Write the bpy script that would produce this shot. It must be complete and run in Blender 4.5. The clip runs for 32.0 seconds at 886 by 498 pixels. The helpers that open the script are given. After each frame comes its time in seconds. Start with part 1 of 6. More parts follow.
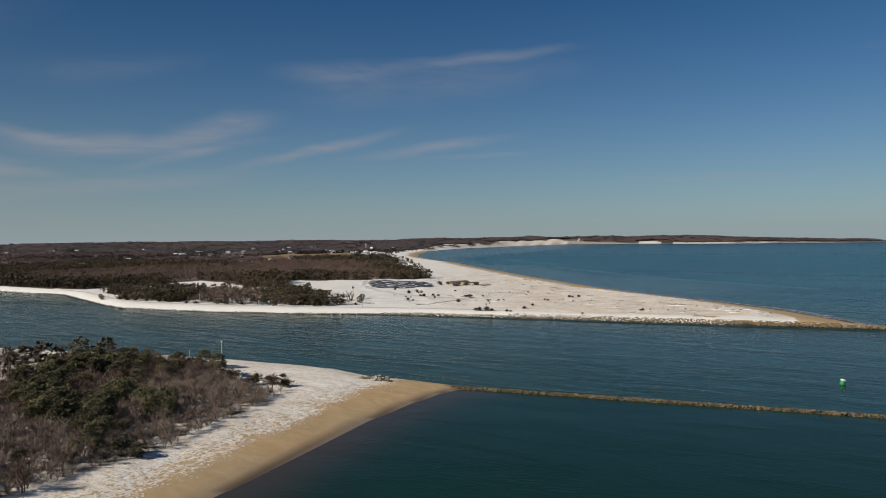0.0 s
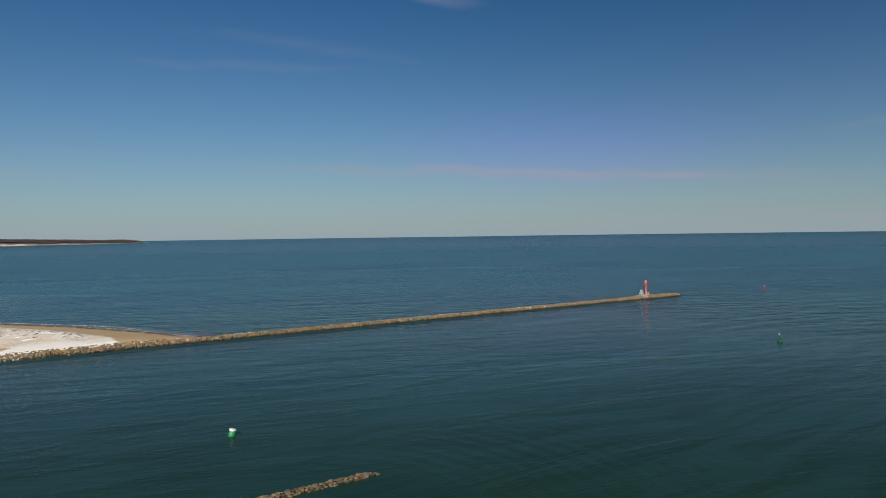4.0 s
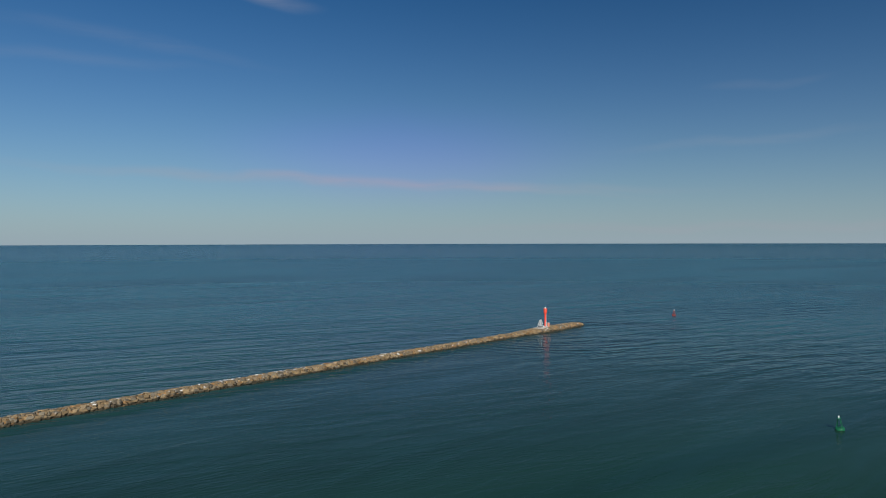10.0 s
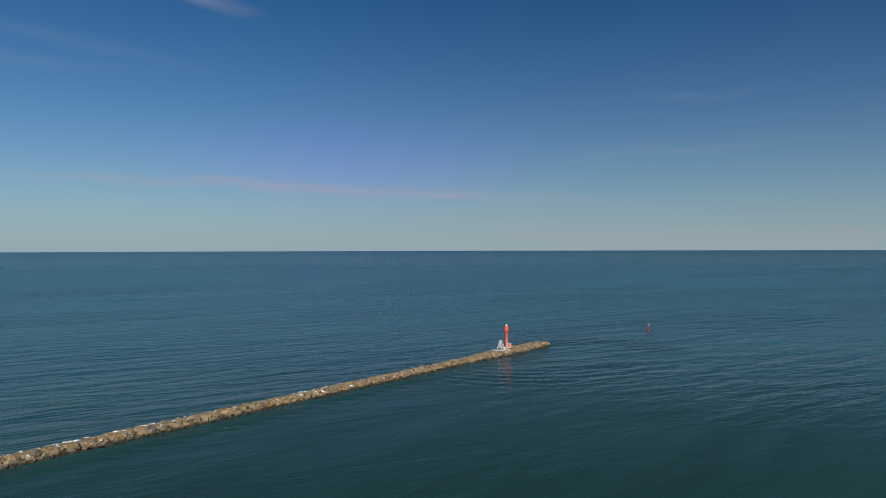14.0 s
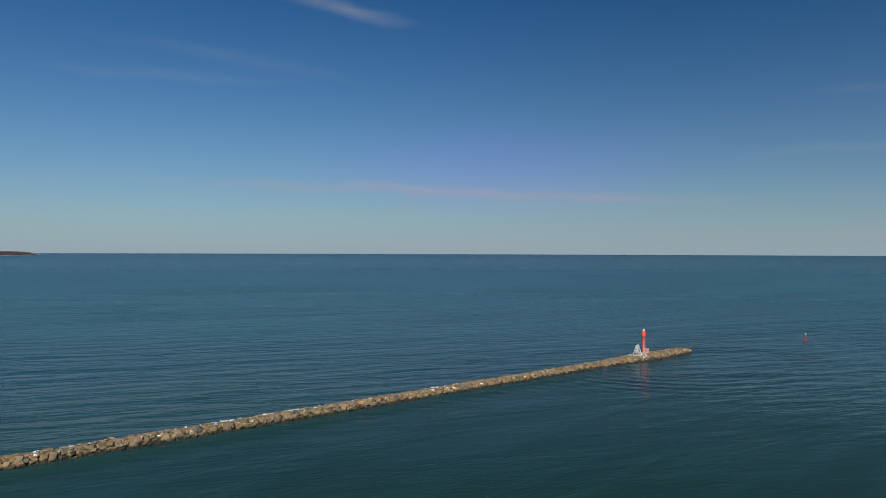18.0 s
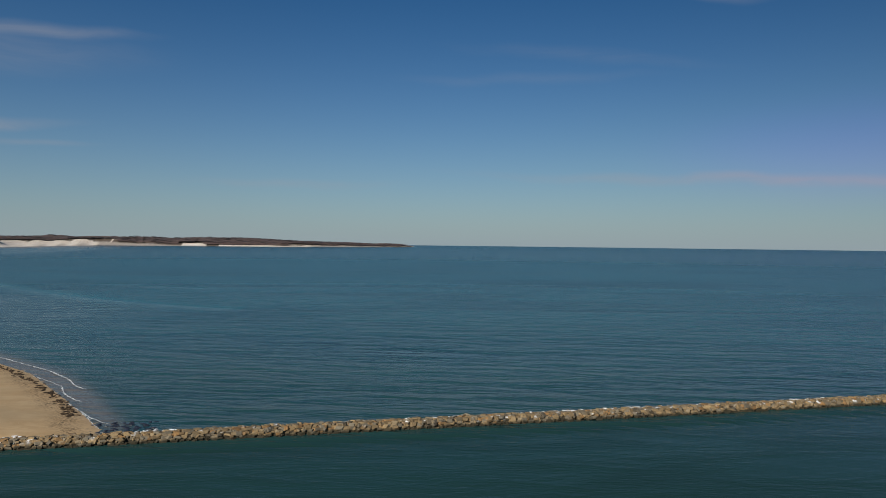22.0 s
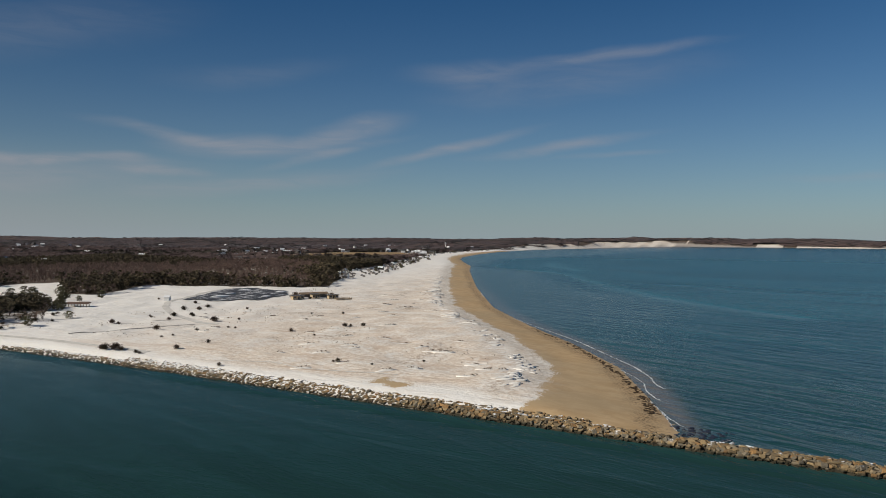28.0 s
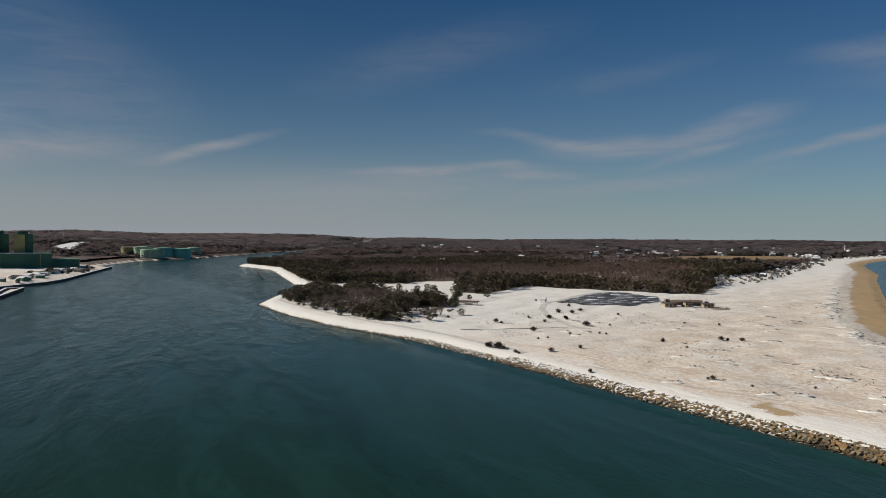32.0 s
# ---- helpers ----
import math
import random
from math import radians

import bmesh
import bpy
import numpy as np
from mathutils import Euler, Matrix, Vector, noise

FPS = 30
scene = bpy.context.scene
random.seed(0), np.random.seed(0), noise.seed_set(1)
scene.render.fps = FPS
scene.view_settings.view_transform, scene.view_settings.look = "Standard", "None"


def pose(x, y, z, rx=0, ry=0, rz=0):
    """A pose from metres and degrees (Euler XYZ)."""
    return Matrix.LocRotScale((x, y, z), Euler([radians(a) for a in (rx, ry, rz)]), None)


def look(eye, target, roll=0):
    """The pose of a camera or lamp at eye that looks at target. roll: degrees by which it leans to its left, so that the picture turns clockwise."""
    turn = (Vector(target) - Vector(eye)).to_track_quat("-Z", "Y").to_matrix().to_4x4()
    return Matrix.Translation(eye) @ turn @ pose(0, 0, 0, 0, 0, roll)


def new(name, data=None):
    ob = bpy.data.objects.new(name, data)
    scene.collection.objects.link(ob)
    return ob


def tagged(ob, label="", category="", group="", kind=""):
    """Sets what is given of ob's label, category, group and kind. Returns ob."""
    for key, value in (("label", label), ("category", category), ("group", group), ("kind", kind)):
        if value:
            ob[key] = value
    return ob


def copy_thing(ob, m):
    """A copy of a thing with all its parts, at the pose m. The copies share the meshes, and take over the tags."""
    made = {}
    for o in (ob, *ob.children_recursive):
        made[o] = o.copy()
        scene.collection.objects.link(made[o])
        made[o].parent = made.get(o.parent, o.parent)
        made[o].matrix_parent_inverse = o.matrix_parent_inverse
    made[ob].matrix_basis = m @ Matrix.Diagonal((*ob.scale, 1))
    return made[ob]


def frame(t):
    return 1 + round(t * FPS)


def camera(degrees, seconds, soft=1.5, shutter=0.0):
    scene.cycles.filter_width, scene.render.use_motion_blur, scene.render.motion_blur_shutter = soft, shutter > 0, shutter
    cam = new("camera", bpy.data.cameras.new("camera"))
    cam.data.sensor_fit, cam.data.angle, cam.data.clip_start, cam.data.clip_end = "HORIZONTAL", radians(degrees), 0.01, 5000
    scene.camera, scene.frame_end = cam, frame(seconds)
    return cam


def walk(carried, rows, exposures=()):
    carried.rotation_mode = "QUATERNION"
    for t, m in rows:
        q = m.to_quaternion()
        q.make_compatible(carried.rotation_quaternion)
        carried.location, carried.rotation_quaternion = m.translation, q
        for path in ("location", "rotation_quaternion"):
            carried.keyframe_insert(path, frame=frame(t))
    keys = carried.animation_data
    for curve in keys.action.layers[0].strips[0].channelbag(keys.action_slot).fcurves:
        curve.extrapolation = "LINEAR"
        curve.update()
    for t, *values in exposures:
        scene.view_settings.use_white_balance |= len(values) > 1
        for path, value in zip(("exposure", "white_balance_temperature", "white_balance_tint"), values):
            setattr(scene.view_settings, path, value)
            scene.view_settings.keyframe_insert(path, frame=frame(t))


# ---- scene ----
cam = camera(63.71, 32.0, 0.9)
PATH = [
    (0, -365.53, -396.29, 45.37, 19.817, -0.770, -0.340),
    (0.5, -370.26, -385.90, 45.20, 14.953, -0.789, -0.386),
    (1, -374.54, -375.09, 45.05, 9.431, -0.825, -0.459),
    (1.5, -377.64, -363.86, 44.89, 2.032, -0.854, -0.536),
    (2, -380.17, -352.22, 44.80, -6.048, -0.871, -0.655),
    (2.5, -381.21, -340.79, 44.81, -11.157, -0.905, -0.784),
    (3, -380.86, -329.48, 44.86, -18.254, -0.987, -0.677),
    (3.5, -379.81, -318.32, 44.91, -26.825, -1.096, -0.773),
    (4, -377.33, -307.36, 44.95, -35.262, -1.195, -0.780),
    (4.1, -376.49, -305.22, 44.95, -35.279, -1.194, -0.778),
    (4.5, -373.11, -296.69, 44.95, -35.345, -1.191, -0.771),
    (6.5, -347.42, -254.47, 44.74, -42.754, -1.188, -0.590),
    (7, -339.95, -244.64, 44.78, -44.081, -1.141, -0.575),
    (7.5, -332.25, -235.72, 44.90, -46.404, -1.081, -0.479),
    (8, -324.58, -227.17, 45.05, -47.389, -0.997, -0.433),
    (8.5, -316.71, -218.70, 45.12, -47.467, -0.909, -0.358),
    (9, -308.52, -210.26, 45.13, -47.531, -0.824, -0.271),
    (9.5, -300.34, -201.91, 45.12, -47.747, -0.714, -0.178),
    (10, -292.34, -193.79, 45.15, -48.528, -0.621, -0.138),
    (10.5, -284.43, -185.79, 45.22, -49.374, -0.541, -0.084),
    (11, -276.11, -177.92, 45.40, -50.431, -0.482, -0.042),
    (11.5, -267.85, -170.62, 45.66, -51.313, -0.344, 0.028),
    (12, -260.82, -164.19, 45.75, -51.609, -0.227, 0.107),
    (12.5, -255.10, -159.46, 45.51, -51.387, -0.090, 0.035),
    (13, -250.41, -156.56, 45.00, -51.622, -0.093, -0.056),
    (13.5, -246.88, -155.21, 44.44, -52.360, -0.053, -0.132),
    (14, -244.58, -154.94, 44.00, -52.816, -0.055, -0.149),
    (14.5, -243.51, -155.40, 43.76, -53.317, 0.004, -0.038),
    (16.5, -243.52, -159.43, 43.66, -51.786, 0.297, 0.058),
    (17, -243.78, -160.63, 43.64, -48.728, 0.297, 0.050),
    (17.5, -244.11, -161.48, 43.59, -44.962, 0.270, 0.134),
    (18, -244.26, -162.25, 43.51, -40.953, 0.217, 0.189),
    (18.5, -244.28, -162.71, 43.51, -37.081, 0.135, 0.234),
    (19, -244.30, -162.70, 43.51, -33.280, 0.060, 0.288),
    (19.5, -244.28, -162.69, 43.51, -28.914, -0.007, 0.340),
    (20, -243.83, -162.98, 43.56, -24.920, -0.082, 0.393),
    (20.5, -243.39, -163.30, 43.64, -22.019, -0.157, 0.459),
    (21, -243.22, -163.36, 43.71, -19.853, -0.243, 0.529),
    (21.5, -243.32, -163.28, 43.79, -16.723, -0.355, 0.619),
    (22, -243.80, -162.46, 43.84, -13.843, -0.471, 0.656),
    (22.5, -243.98, -162.23, 43.85, -10.028, -0.529, 0.637),
    (23, -243.92, -161.85, 43.92, -6.286, -0.586, 0.607),
    (23.5, -244.10, -161.72, 44.06, -2.850, -0.642, 0.691),
    (24, -244.70, -161.26, 44.28, 0.090, -0.747, 0.795),
    (24.4, -244.90, -161.10, 44.50, 4.450, -0.868, 0.872),
    (24.5, -244.92, -161.06, 44.55, 5.350, -0.844, 0.868),
    (26.5, -244.98, -159.66, 44.99, 18.415, -0.766, 0.702),
    (27, -244.98, -159.58, 45.23, 23.493, -0.800, 0.631),
    (27.5, -244.91, -159.70, 45.49, 27.167, -0.816, 0.576),
    (28, -244.99, -159.74, 45.76, 29.996, -0.843, 0.502),
    (28.5, -245.03, -159.74, 46.06, 32.611, -0.877, 0.461),
    (29, -245.01, -159.76, 46.38, 36.351, -0.897, 0.409),
    (29.5, -244.92, -159.86, 46.74, 40.274, -0.916, 0.392),
    (30, -244.62, -159.81, 47.06, 44.467, -0.920, 0.372),
    (30.5, -244.54, -159.59, 47.41, 47.824, -0.925, 0.352),
    (31, -244.57, -159.47, 47.79, 51.325, -0.929, 0.378),
    (31.5, -244.91, -159.51, 48.20, 54.929, -0.978, 0.450),
    (32, -245.24, -159.56, 48.62, 59.196, -1.004, 0.535),
]


def station(x, y, z, yaw, pitch, roll):
    """Camera pose: yaw to the left from +y, pitch up, roll as in look()."""
    return pose(x, y, z, 0, 0, yaw) @ pose(0, 0, 0, 90 + pitch) @ pose(0, 0, 0, 0, 0, roll)


# The camera's own exposure and white balance drift a little cooler and brighter over the open sea.
EXPOSURES = [(0, 0.0, 6500, 10), (2, 0.03, 6500, 10), (4, 0.14, 6460, 10), (6.5, 0.20, 6140, 10), (15, 0.20, 6140, 10), (18.5, 0.15, 6140, 10), (21.5, 0.08, 6380, 10), (24, 0.02, 6500, 10), (32, 0.0, 6500, 10)]
walk(cam, [(row[0], station(*row[1:])) for row in PATH], EXPOSURES)

# ---- light ----
SUN_AZ = radians(226)
SUN_EL = radians(31)
world = bpy.data.worlds.new("sky")
scene.world = world
world.use_nodes = True


class Net:
    """Short hand for building node trees."""

    def __init__(self, tree):
        self.tree = tree
        tree.nodes.clear()

    def node(self, kind, **ins):
        n = self.tree.nodes.new(kind)
        for key, value in ins.items():
            self.put(n, key, value)
        return n

    def put(self, n, key, value):
        socket = n.inputs[int(key[1:])] if key[0] == "i" and key[1:].isdigit() else n.inputs[key.replace("_", " ")]
        if isinstance(value, bpy.types.NodeSocket):
            self.tree.links.new(value, socket)
        else:
            socket.default_value = value

    def math(self, op, a, b=0.0, c=0.0, clamp=False):
        n = self.tree.nodes.new("ShaderNodeMath")
        n.operation, n.use_clamp = op, clamp
        for k, v in enumerate((a, b, c)):
            self.put(n, f"i{k}", v)
        return n.outputs[0]

    def noise(self, vector, scale, detail=3.0, rough=0.55, distort=0.0):
        n = self.node("ShaderNodeTexNoise", Vector=vector, Scale=scale, Detail=detail, Roughness=rough, Distortion=distort)
        return n.outputs[0]

    def ramp(self, value, lo, hi, a=0.0, b=1.0, smooth=True):
        n = self.tree.nodes.new("ShaderNodeMapRange")
        n.interpolation_type = "SMOOTHSTEP" if smooth else "LINEAR"
        for k, v in enumerate((value, lo, hi, a, b)):
            self.put(n, f"i{k}", v)
        return n.outputs[0]

    def mix(self, fac, a, b, kind="MIX"):
        n = self.tree.nodes.new("ShaderNodeMix")
        n.data_type, n.blend_type = "RGBA", kind
        for key, v in ((0, fac), (6, a), (7, b)):
            v = (*v, 1.0) if isinstance(v, tuple) and len(v) == 3 else v
            self.put(n, f"i{key}", v)
        return n.outputs[2]

    def place(self, vector, scale=(1, 1, 1), turn=0.0):
        return self.node("ShaderNodeMapping", Vector=vector, Rotation=(0, 0, turn), Scale=scale).outputs[0]

    def grain(self, vector, size, turn=0.0):
        """Coordinates in which features are size metres long along an axis turned by that many degrees."""
        n = self.node("ShaderNodeMapping", Vector=vector, Rotation=(0, 0, radians(turn)), Scale=(*size, 1.0))
        n.vector_type = "TEXTURE"
        return n.outputs[0]


# Thin cirrus: bearing and height of the middle, half length and half width in degrees, tilt, and density.
CIRRUS = [(-16.5, 14.1, 7.5, 0.55, 5, 0.26), (-28, 13.1, 5.5, 1.0, 3, 0.20), (-20, 12.2, 11, 1.7, 5, 0.14), (-45, 7.0, 6.5, 0.95, 1, 0.42), (-37.6, 8.3, 4.6, 1.1, 15, 0.40), (-51, 7.5, 6, 0.5, -7, 0.22), (-39, 6.6, 6, 0.4, 14, 0.24),
          (-29.5, 7.2, 6.5, 0.5, 13, 0.36), (-20.5, 7.4, 7, 0.45, 7, 0.32), (-17, 6.7, 5, 0.25, 2, 0.18), (-59, 5.4, 8, 0.4, 1, 0.38), (-51.5, 4.9, 4, 0.4, 0, 0.32), (-54, 5.8, 2, 0.25, 3, 0.25), (-45, 4.1, 11, 0.8, 6, 0.26), (-62, 4.2, 14, 1.4, 3, 0.22),
          (-86, 11.5, 9, 4.0, -28, 0.13), (-93, 8.5, 11, 3.2, -10, 0.20), (-77.5, 6.5, 5.5, 0.5, 13, 0.46), (-92, 5.6, 12, 1.4, 4, 0.34), (-60, 14, 11, 2.2, 12, 0.10), (-45, 12.5, 7, 1.0, 8, 0.08),
          (33, 18.7, 5, 0.6, -7, 0.26), (73, 11.4, 4, 0.4, 0, 0.07), (42, 4.7, 24, 0.5, -2, 0.34), (56, 3.9, 9, 0.3, -4, 0.16), (71, 7.4, 9, 0.45, 2, 0.09), (2, 4.6, 8, 0.4, 1, 0.14), (20, 12.9, 10, 0.5, 0, 0.06), (72, 1.0, 24, 0.4, 0, 0.26), (25, 14.5, 10, 0.6, -6, 0.06)]


def sky():
    net = Net(world.node_tree)
    out = net.node("ShaderNodeOutputWorld")
    tex = net.tree.nodes.new("ShaderNodeTexSky")
    tex.sky_type, tex.sun_disc = "NISHITA", False
    tex.sun_elevation, tex.sun_rotation = SUN_EL, SUN_AZ
    tex.altitude, tex.air_density, tex.dust_density, tex.ozone_density = 200, 1.0, 0.3, 1.5
    axes = net.node("ShaderNodeSeparateXYZ", Vector=net.node("ShaderNodeTexCoord").outputs["Generated"])
    bearing = net.math("DEGREES", net.math("ARCTAN2", axes.outputs[0], axes.outputs[1]))
    rise = net.math("DEGREES", net.math("ARCSINE", axes.outputs[2]))
    chart = net.node("ShaderNodeCombineXYZ", X=bearing, Y=rise).outputs[0]
    # clear winter air: deep blue overhead, pale grey-blue haze at the horizon
    tint = net.mix(net.ramp(rise, 0, 20, smooth=False), (0.56, 0.79, 1.00), (0.205, 0.54, 0.83))
    color = net.mix(1.0, tex.outputs[0], tint, "MULTIPLY")
    # a polarised winter sky is deepest at right angles to the light
    side = net.math("MULTIPLY", net.ramp(bearing, 0, 68, 1.12, 0.74), net.ramp(bearing, -26, -88, 1.0, 0.56))
    color = net.mix(1.0, color, net.node("ShaderNodeCombineColor", Red=side, Green=side, Blue=side).outputs[0], "MULTIPLY")
    haze = net.math("MULTIPLY", net.math("EXPONENT", net.math("MULTIPLY", net.math("MAXIMUM", rise, 0.0), -0.235)), 0.87)
    color = net.mix(haze, color, (5.0, 6.05, 6.6))
    wisp = net.noise(net.place(chart, (0.16, 0.9, 1), 0.12), 1.0, 5, 0.6, 0.8)
    bend = net.node("ShaderNodeTexNoise", Vector=chart, Scale=0.12, Detail=2.0)
    drift = net.node("ShaderNodeVectorMath", i0=bend.outputs[1], i1=(0.5, 0.5, 0.5))
    drift.operation = "SUBTRACT"
    scaled = net.node("ShaderNodeVectorMath", i0=drift.outputs[0], i1=(3.0, 1.6, 0))
    scaled.operation = "MULTIPLY"
    moved = net.node("ShaderNodeVectorMath", i0=chart, i1=scaled.outputs[0])
    moved.operation = "ADD"
    total = net.math("MULTIPLY", net.ramp(bearing, -40, -75), net.math("MULTIPLY", net.ramp(rise, 7.5, 1.5), 0.48))
    for az, el, length, width, tilt, dense in CIRRUS:
        spot = net.node("ShaderNodeMapping", Vector=moved.outputs[0], Location=(az, el, 0), Rotation=(0, 0, radians(tilt)), Scale=(length, width, 1))
        spot.vector_type = "TEXTURE"
        reach = net.node("ShaderNodeVectorMath", i0=spot.outputs[0])
        reach.operation = "LENGTH"
        puff = net.math("MULTIPLY", net.ramp(reach.outputs["Value"], 1.35, 0.0), dense)
        total = net.math("ADD", total, net.math("MULTIPLY", puff, net.ramp(wisp, 0.25, 0.7, 0.6, 1.5)))
    color = net.mix(net.math("MINIMUM", total, 0.85), color, (5.6, 5.6, 6.1))
    # a faint violet veil over the open sea
    veil = net.node("ShaderNodeMapping", Vector=moved.outputs[0], Location=(46, 6.8, 0), Scale=(17, 4.2, 1))
    veil.vector_type = "TEXTURE"
    far_veil = net.node("ShaderNodeVectorMath", i0=veil.outputs[0])
    far_veil.operation = "LENGTH"
    color = net.mix(net.ramp(far_veil.outputs["Value"], 1.2, 0.1), color, (1.10, 0.956, 1.13), "MULTIPLY")
    back = net.node("ShaderNodeBackground", Color=color, Strength=0.055)
    net.tree.links.new(back.outputs[0], out.inputs[0])


sky()
lamp = bpy.data.lights.new("sun", "SUN")
lamp.energy, lamp.angle, lamp.color = 4.4, radians(0.5), (1.0, 0.94, 0.82)
sun = new("sun", lamp)
to_sun = Vector((math.sin(SUN_AZ) * math.cos(SUN_EL), math.cos(SUN_AZ) * math.cos(SUN_EL), math.sin(SUN_EL)))
sun.matrix_world = look(to_sun * 300, (0, 0, 0))

# ---- materials ----
def material(name, rough=0.8, metal=0.0, spec=0.3):
    m = bpy.data.materials.new(name)
    m.use_nodes = True
    net = Net(m.node_tree)
    out = net.node("ShaderNodeOutputMaterial")
    b = net.node("ShaderNodeBsdfPrincipled", Roughness=rough, Metallic=metal)
    b.inputs["Specular IOR Level"].default_value = spec
    net.tree.links.new(b.outputs[0], out.inputs[0])
    return m, net, b


def bump(net, b, height, strength, distance):
    n = net.node("ShaderNodeBump", Height=height, Strength=strength, Distance=distance)
    net.put(b, "Normal", n.outputs[0])


def world_place(net):
    return net.node("ShaderNodeNewGeometry").outputs["Position"]


def simple(name, color, rough=0.8, metal=0.0, scale=2.0, vary=0.25, grain=0.0, island=False, spec=0.3, soft=0.0):
    """A surface with two sizes of mottling, varied from object to object."""
    m, net, b = material(name, rough, metal, spec)
    where = net.node("ShaderNodeTexCoord").outputs["Object"]
    coarse = net.noise(where, scale, 3)
    fine = net.noise(where, scale * 9, 3)
    pick = net.node("ShaderNodeNewGeometry").outputs["Random Per Island"] if island else net.node("ShaderNodeObjectInfo").outputs["Random"]
    lum = net.math("ADD", net.ramp(coarse, 0.3, 0.7, 1 - vary, 1 + vary), net.ramp(fine, 0.3, 0.7, -vary / 2, vary / 2))
    lum = net.math("MULTIPLY", lum, net.ramp(pick, 0, 1, 1 - vary, 1 + vary, smooth=False))
    net.put(b, "Base_Color", net.mix(1.0, (*color, 1.0), net.node("ShaderNodeCombineColor", Red=lum, Green=lum, Blue=lum).outputs[0], "MULTIPLY"))
    if grain:
        bump(net, b, fine, 0.6, grain)
    if soft:
        lean = net.node("ShaderNodeVectorMath", i0=net.node("ShaderNodeNewGeometry").outputs["Normal"], i1=(0, 0, soft / (1 - soft)))
        lean.operation = "ADD"
        unit = net.node("ShaderNodeVectorMath", i0=lean.outputs[0])
        unit.operation = "NORMALIZE"
        net.put(b, "Normal", unit.outputs[0])
    return m


def water_material():
    m, net, b = material("sea_water", 0.2)
    b.inputs["IOR"].default_value = 1.33
    where = world_place(net)

    def mask(name):
        n = net.node("ShaderNodeAttribute")
        n.attribute_name = name
        return n.outputs["Fac"]

    def rings(x, y, length):
        """Ripples that spread from a place."""
        spot = net.node("ShaderNodeMapping", Vector=where, Location=(x, y, 0))
        spot.vector_type = "TEXTURE"
        n = net.node("ShaderNodeTexWave", Vector=spot.outputs[0], Scale=0.314 / length, Distortion=5.0, Detail=3.0, i4=0.2)
        n.wave_type, n.rings_direction = "RINGS", "Z"
        return n.outputs[1]

    sea, stream, view_range, slick = mask("open_sea"), mask("stream"), mask("view_range"), mask("slick")
    patch = net.noise(net.grain(where, (430, 105), -14), 1.0, 5, 0.6, 0.8)
    wide = net.noise(net.grain(where, (240, 80), 8), 1.0, 3, 0.55, 0.5)
    rips = net.noise(net.grain(where, (66, 17), -5), 1.0, 5, 0.62, 1.8)
    deep = net.mix(net.ramp(wide, 0.35, 0.7), (0.016, 0.048, 0.049), (0.017, 0.059, 0.066))
    # The sea's paler sky reflection, by distance from the viewpoint, put into the colour.
    deep = net.mix(net.math("MULTIPLY", view_range, 0.95), deep, (0.036, 0.158, 0.228))
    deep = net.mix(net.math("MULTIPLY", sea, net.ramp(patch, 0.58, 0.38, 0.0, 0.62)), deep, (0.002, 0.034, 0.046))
    # Pale rips carry some of the calm water's sky reflection in their colour.
    run = net.mix(net.ramp(rips, 0.38, 0.62), (0.012, 0.034, 0.021), (0.014, 0.042, 0.027))
    deep = net.mix(stream, deep, run)
    deep = net.mix(net.math("MULTIPLY", mask("plume"), 0.8), deep, (0.017, 0.058, 0.041))
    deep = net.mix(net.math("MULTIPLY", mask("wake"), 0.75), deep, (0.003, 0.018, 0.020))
    # The slicks' brighter sky reflection is also put into the base colour.
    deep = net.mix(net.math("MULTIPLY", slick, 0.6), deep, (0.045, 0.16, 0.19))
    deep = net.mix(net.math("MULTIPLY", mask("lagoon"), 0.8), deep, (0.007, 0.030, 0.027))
    deep = net.mix(net.math("MULTIPLY", mask("murk"), 0.85), deep, (0.058, 0.046, 0.042))
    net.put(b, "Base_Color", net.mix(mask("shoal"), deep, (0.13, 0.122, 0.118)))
    glossy = net.ramp(stream, 0.2, 0.7, 0.5, 0.09)
    glossy = net.math("ADD", glossy, net.math("MULTIPLY", stream, net.ramp(rips, 0.40, 0.70, 0.0, 0.09)))
    glossy = net.math("MULTIPLY", glossy, net.ramp(mask("lagoon"), 0, 1, 1.0, 0.6))
    net.put(b, "Specular_IOR_Level", net.math("MULTIPLY", glossy, net.ramp(view_range, 0.0, 1.0, 1.0, 0.55)))
    net.put(b, "Roughness", net.math("ADD", net.ramp(stream, 0.3, 0.9, 0.20, 0.15), net.math("MULTIPLY", view_range, 0.12)))
    swell = net.noise(net.grain(where, (34, 8.5), -20), 1.0, 3, 0.55, 0.35)
    waves = net.noise(net.grain(where, (15, 4.2), -28), 1.0, 3, 0.55, 0.3)
    chop = net.noise(net.grain(where, (3.4, 1.1), -12), 1.0, 3, 0.55, 0.2)
    ripple = net.noise(net.grain(where, (0.7, 0.32), -6), 1.0, 2, 0.5)
    height = net.math("ADD", net.math("MULTIPLY", swell, 2.9), net.math("MULTIPLY", waves, 0.75))
    height = net.math("MULTIPLY", height, net.ramp(sea, 0.1, 0.85, 0.035, 1.0, False))
    height = net.math("ADD", height, net.math("MULTIPLY", chop, net.ramp(sea, 0.1, 0.85, 0.07, 0.3)))
    calm = net.math("MULTIPLY", net.ramp(patch, 0.34, 0.6, 0.6, 1.05), net.math("SUBTRACT", 1.0, net.math("MULTIPLY", slick, 0.85)))
    calm = net.math("MULTIPLY", calm, net.ramp(net.math("MULTIPLY", rips, stream), 0.3, 0.6, 1.15, 0.7))
    height = net.math("ADD", net.math("MULTIPLY", height, calm), net.math("MULTIPLY", ripple, 0.02))
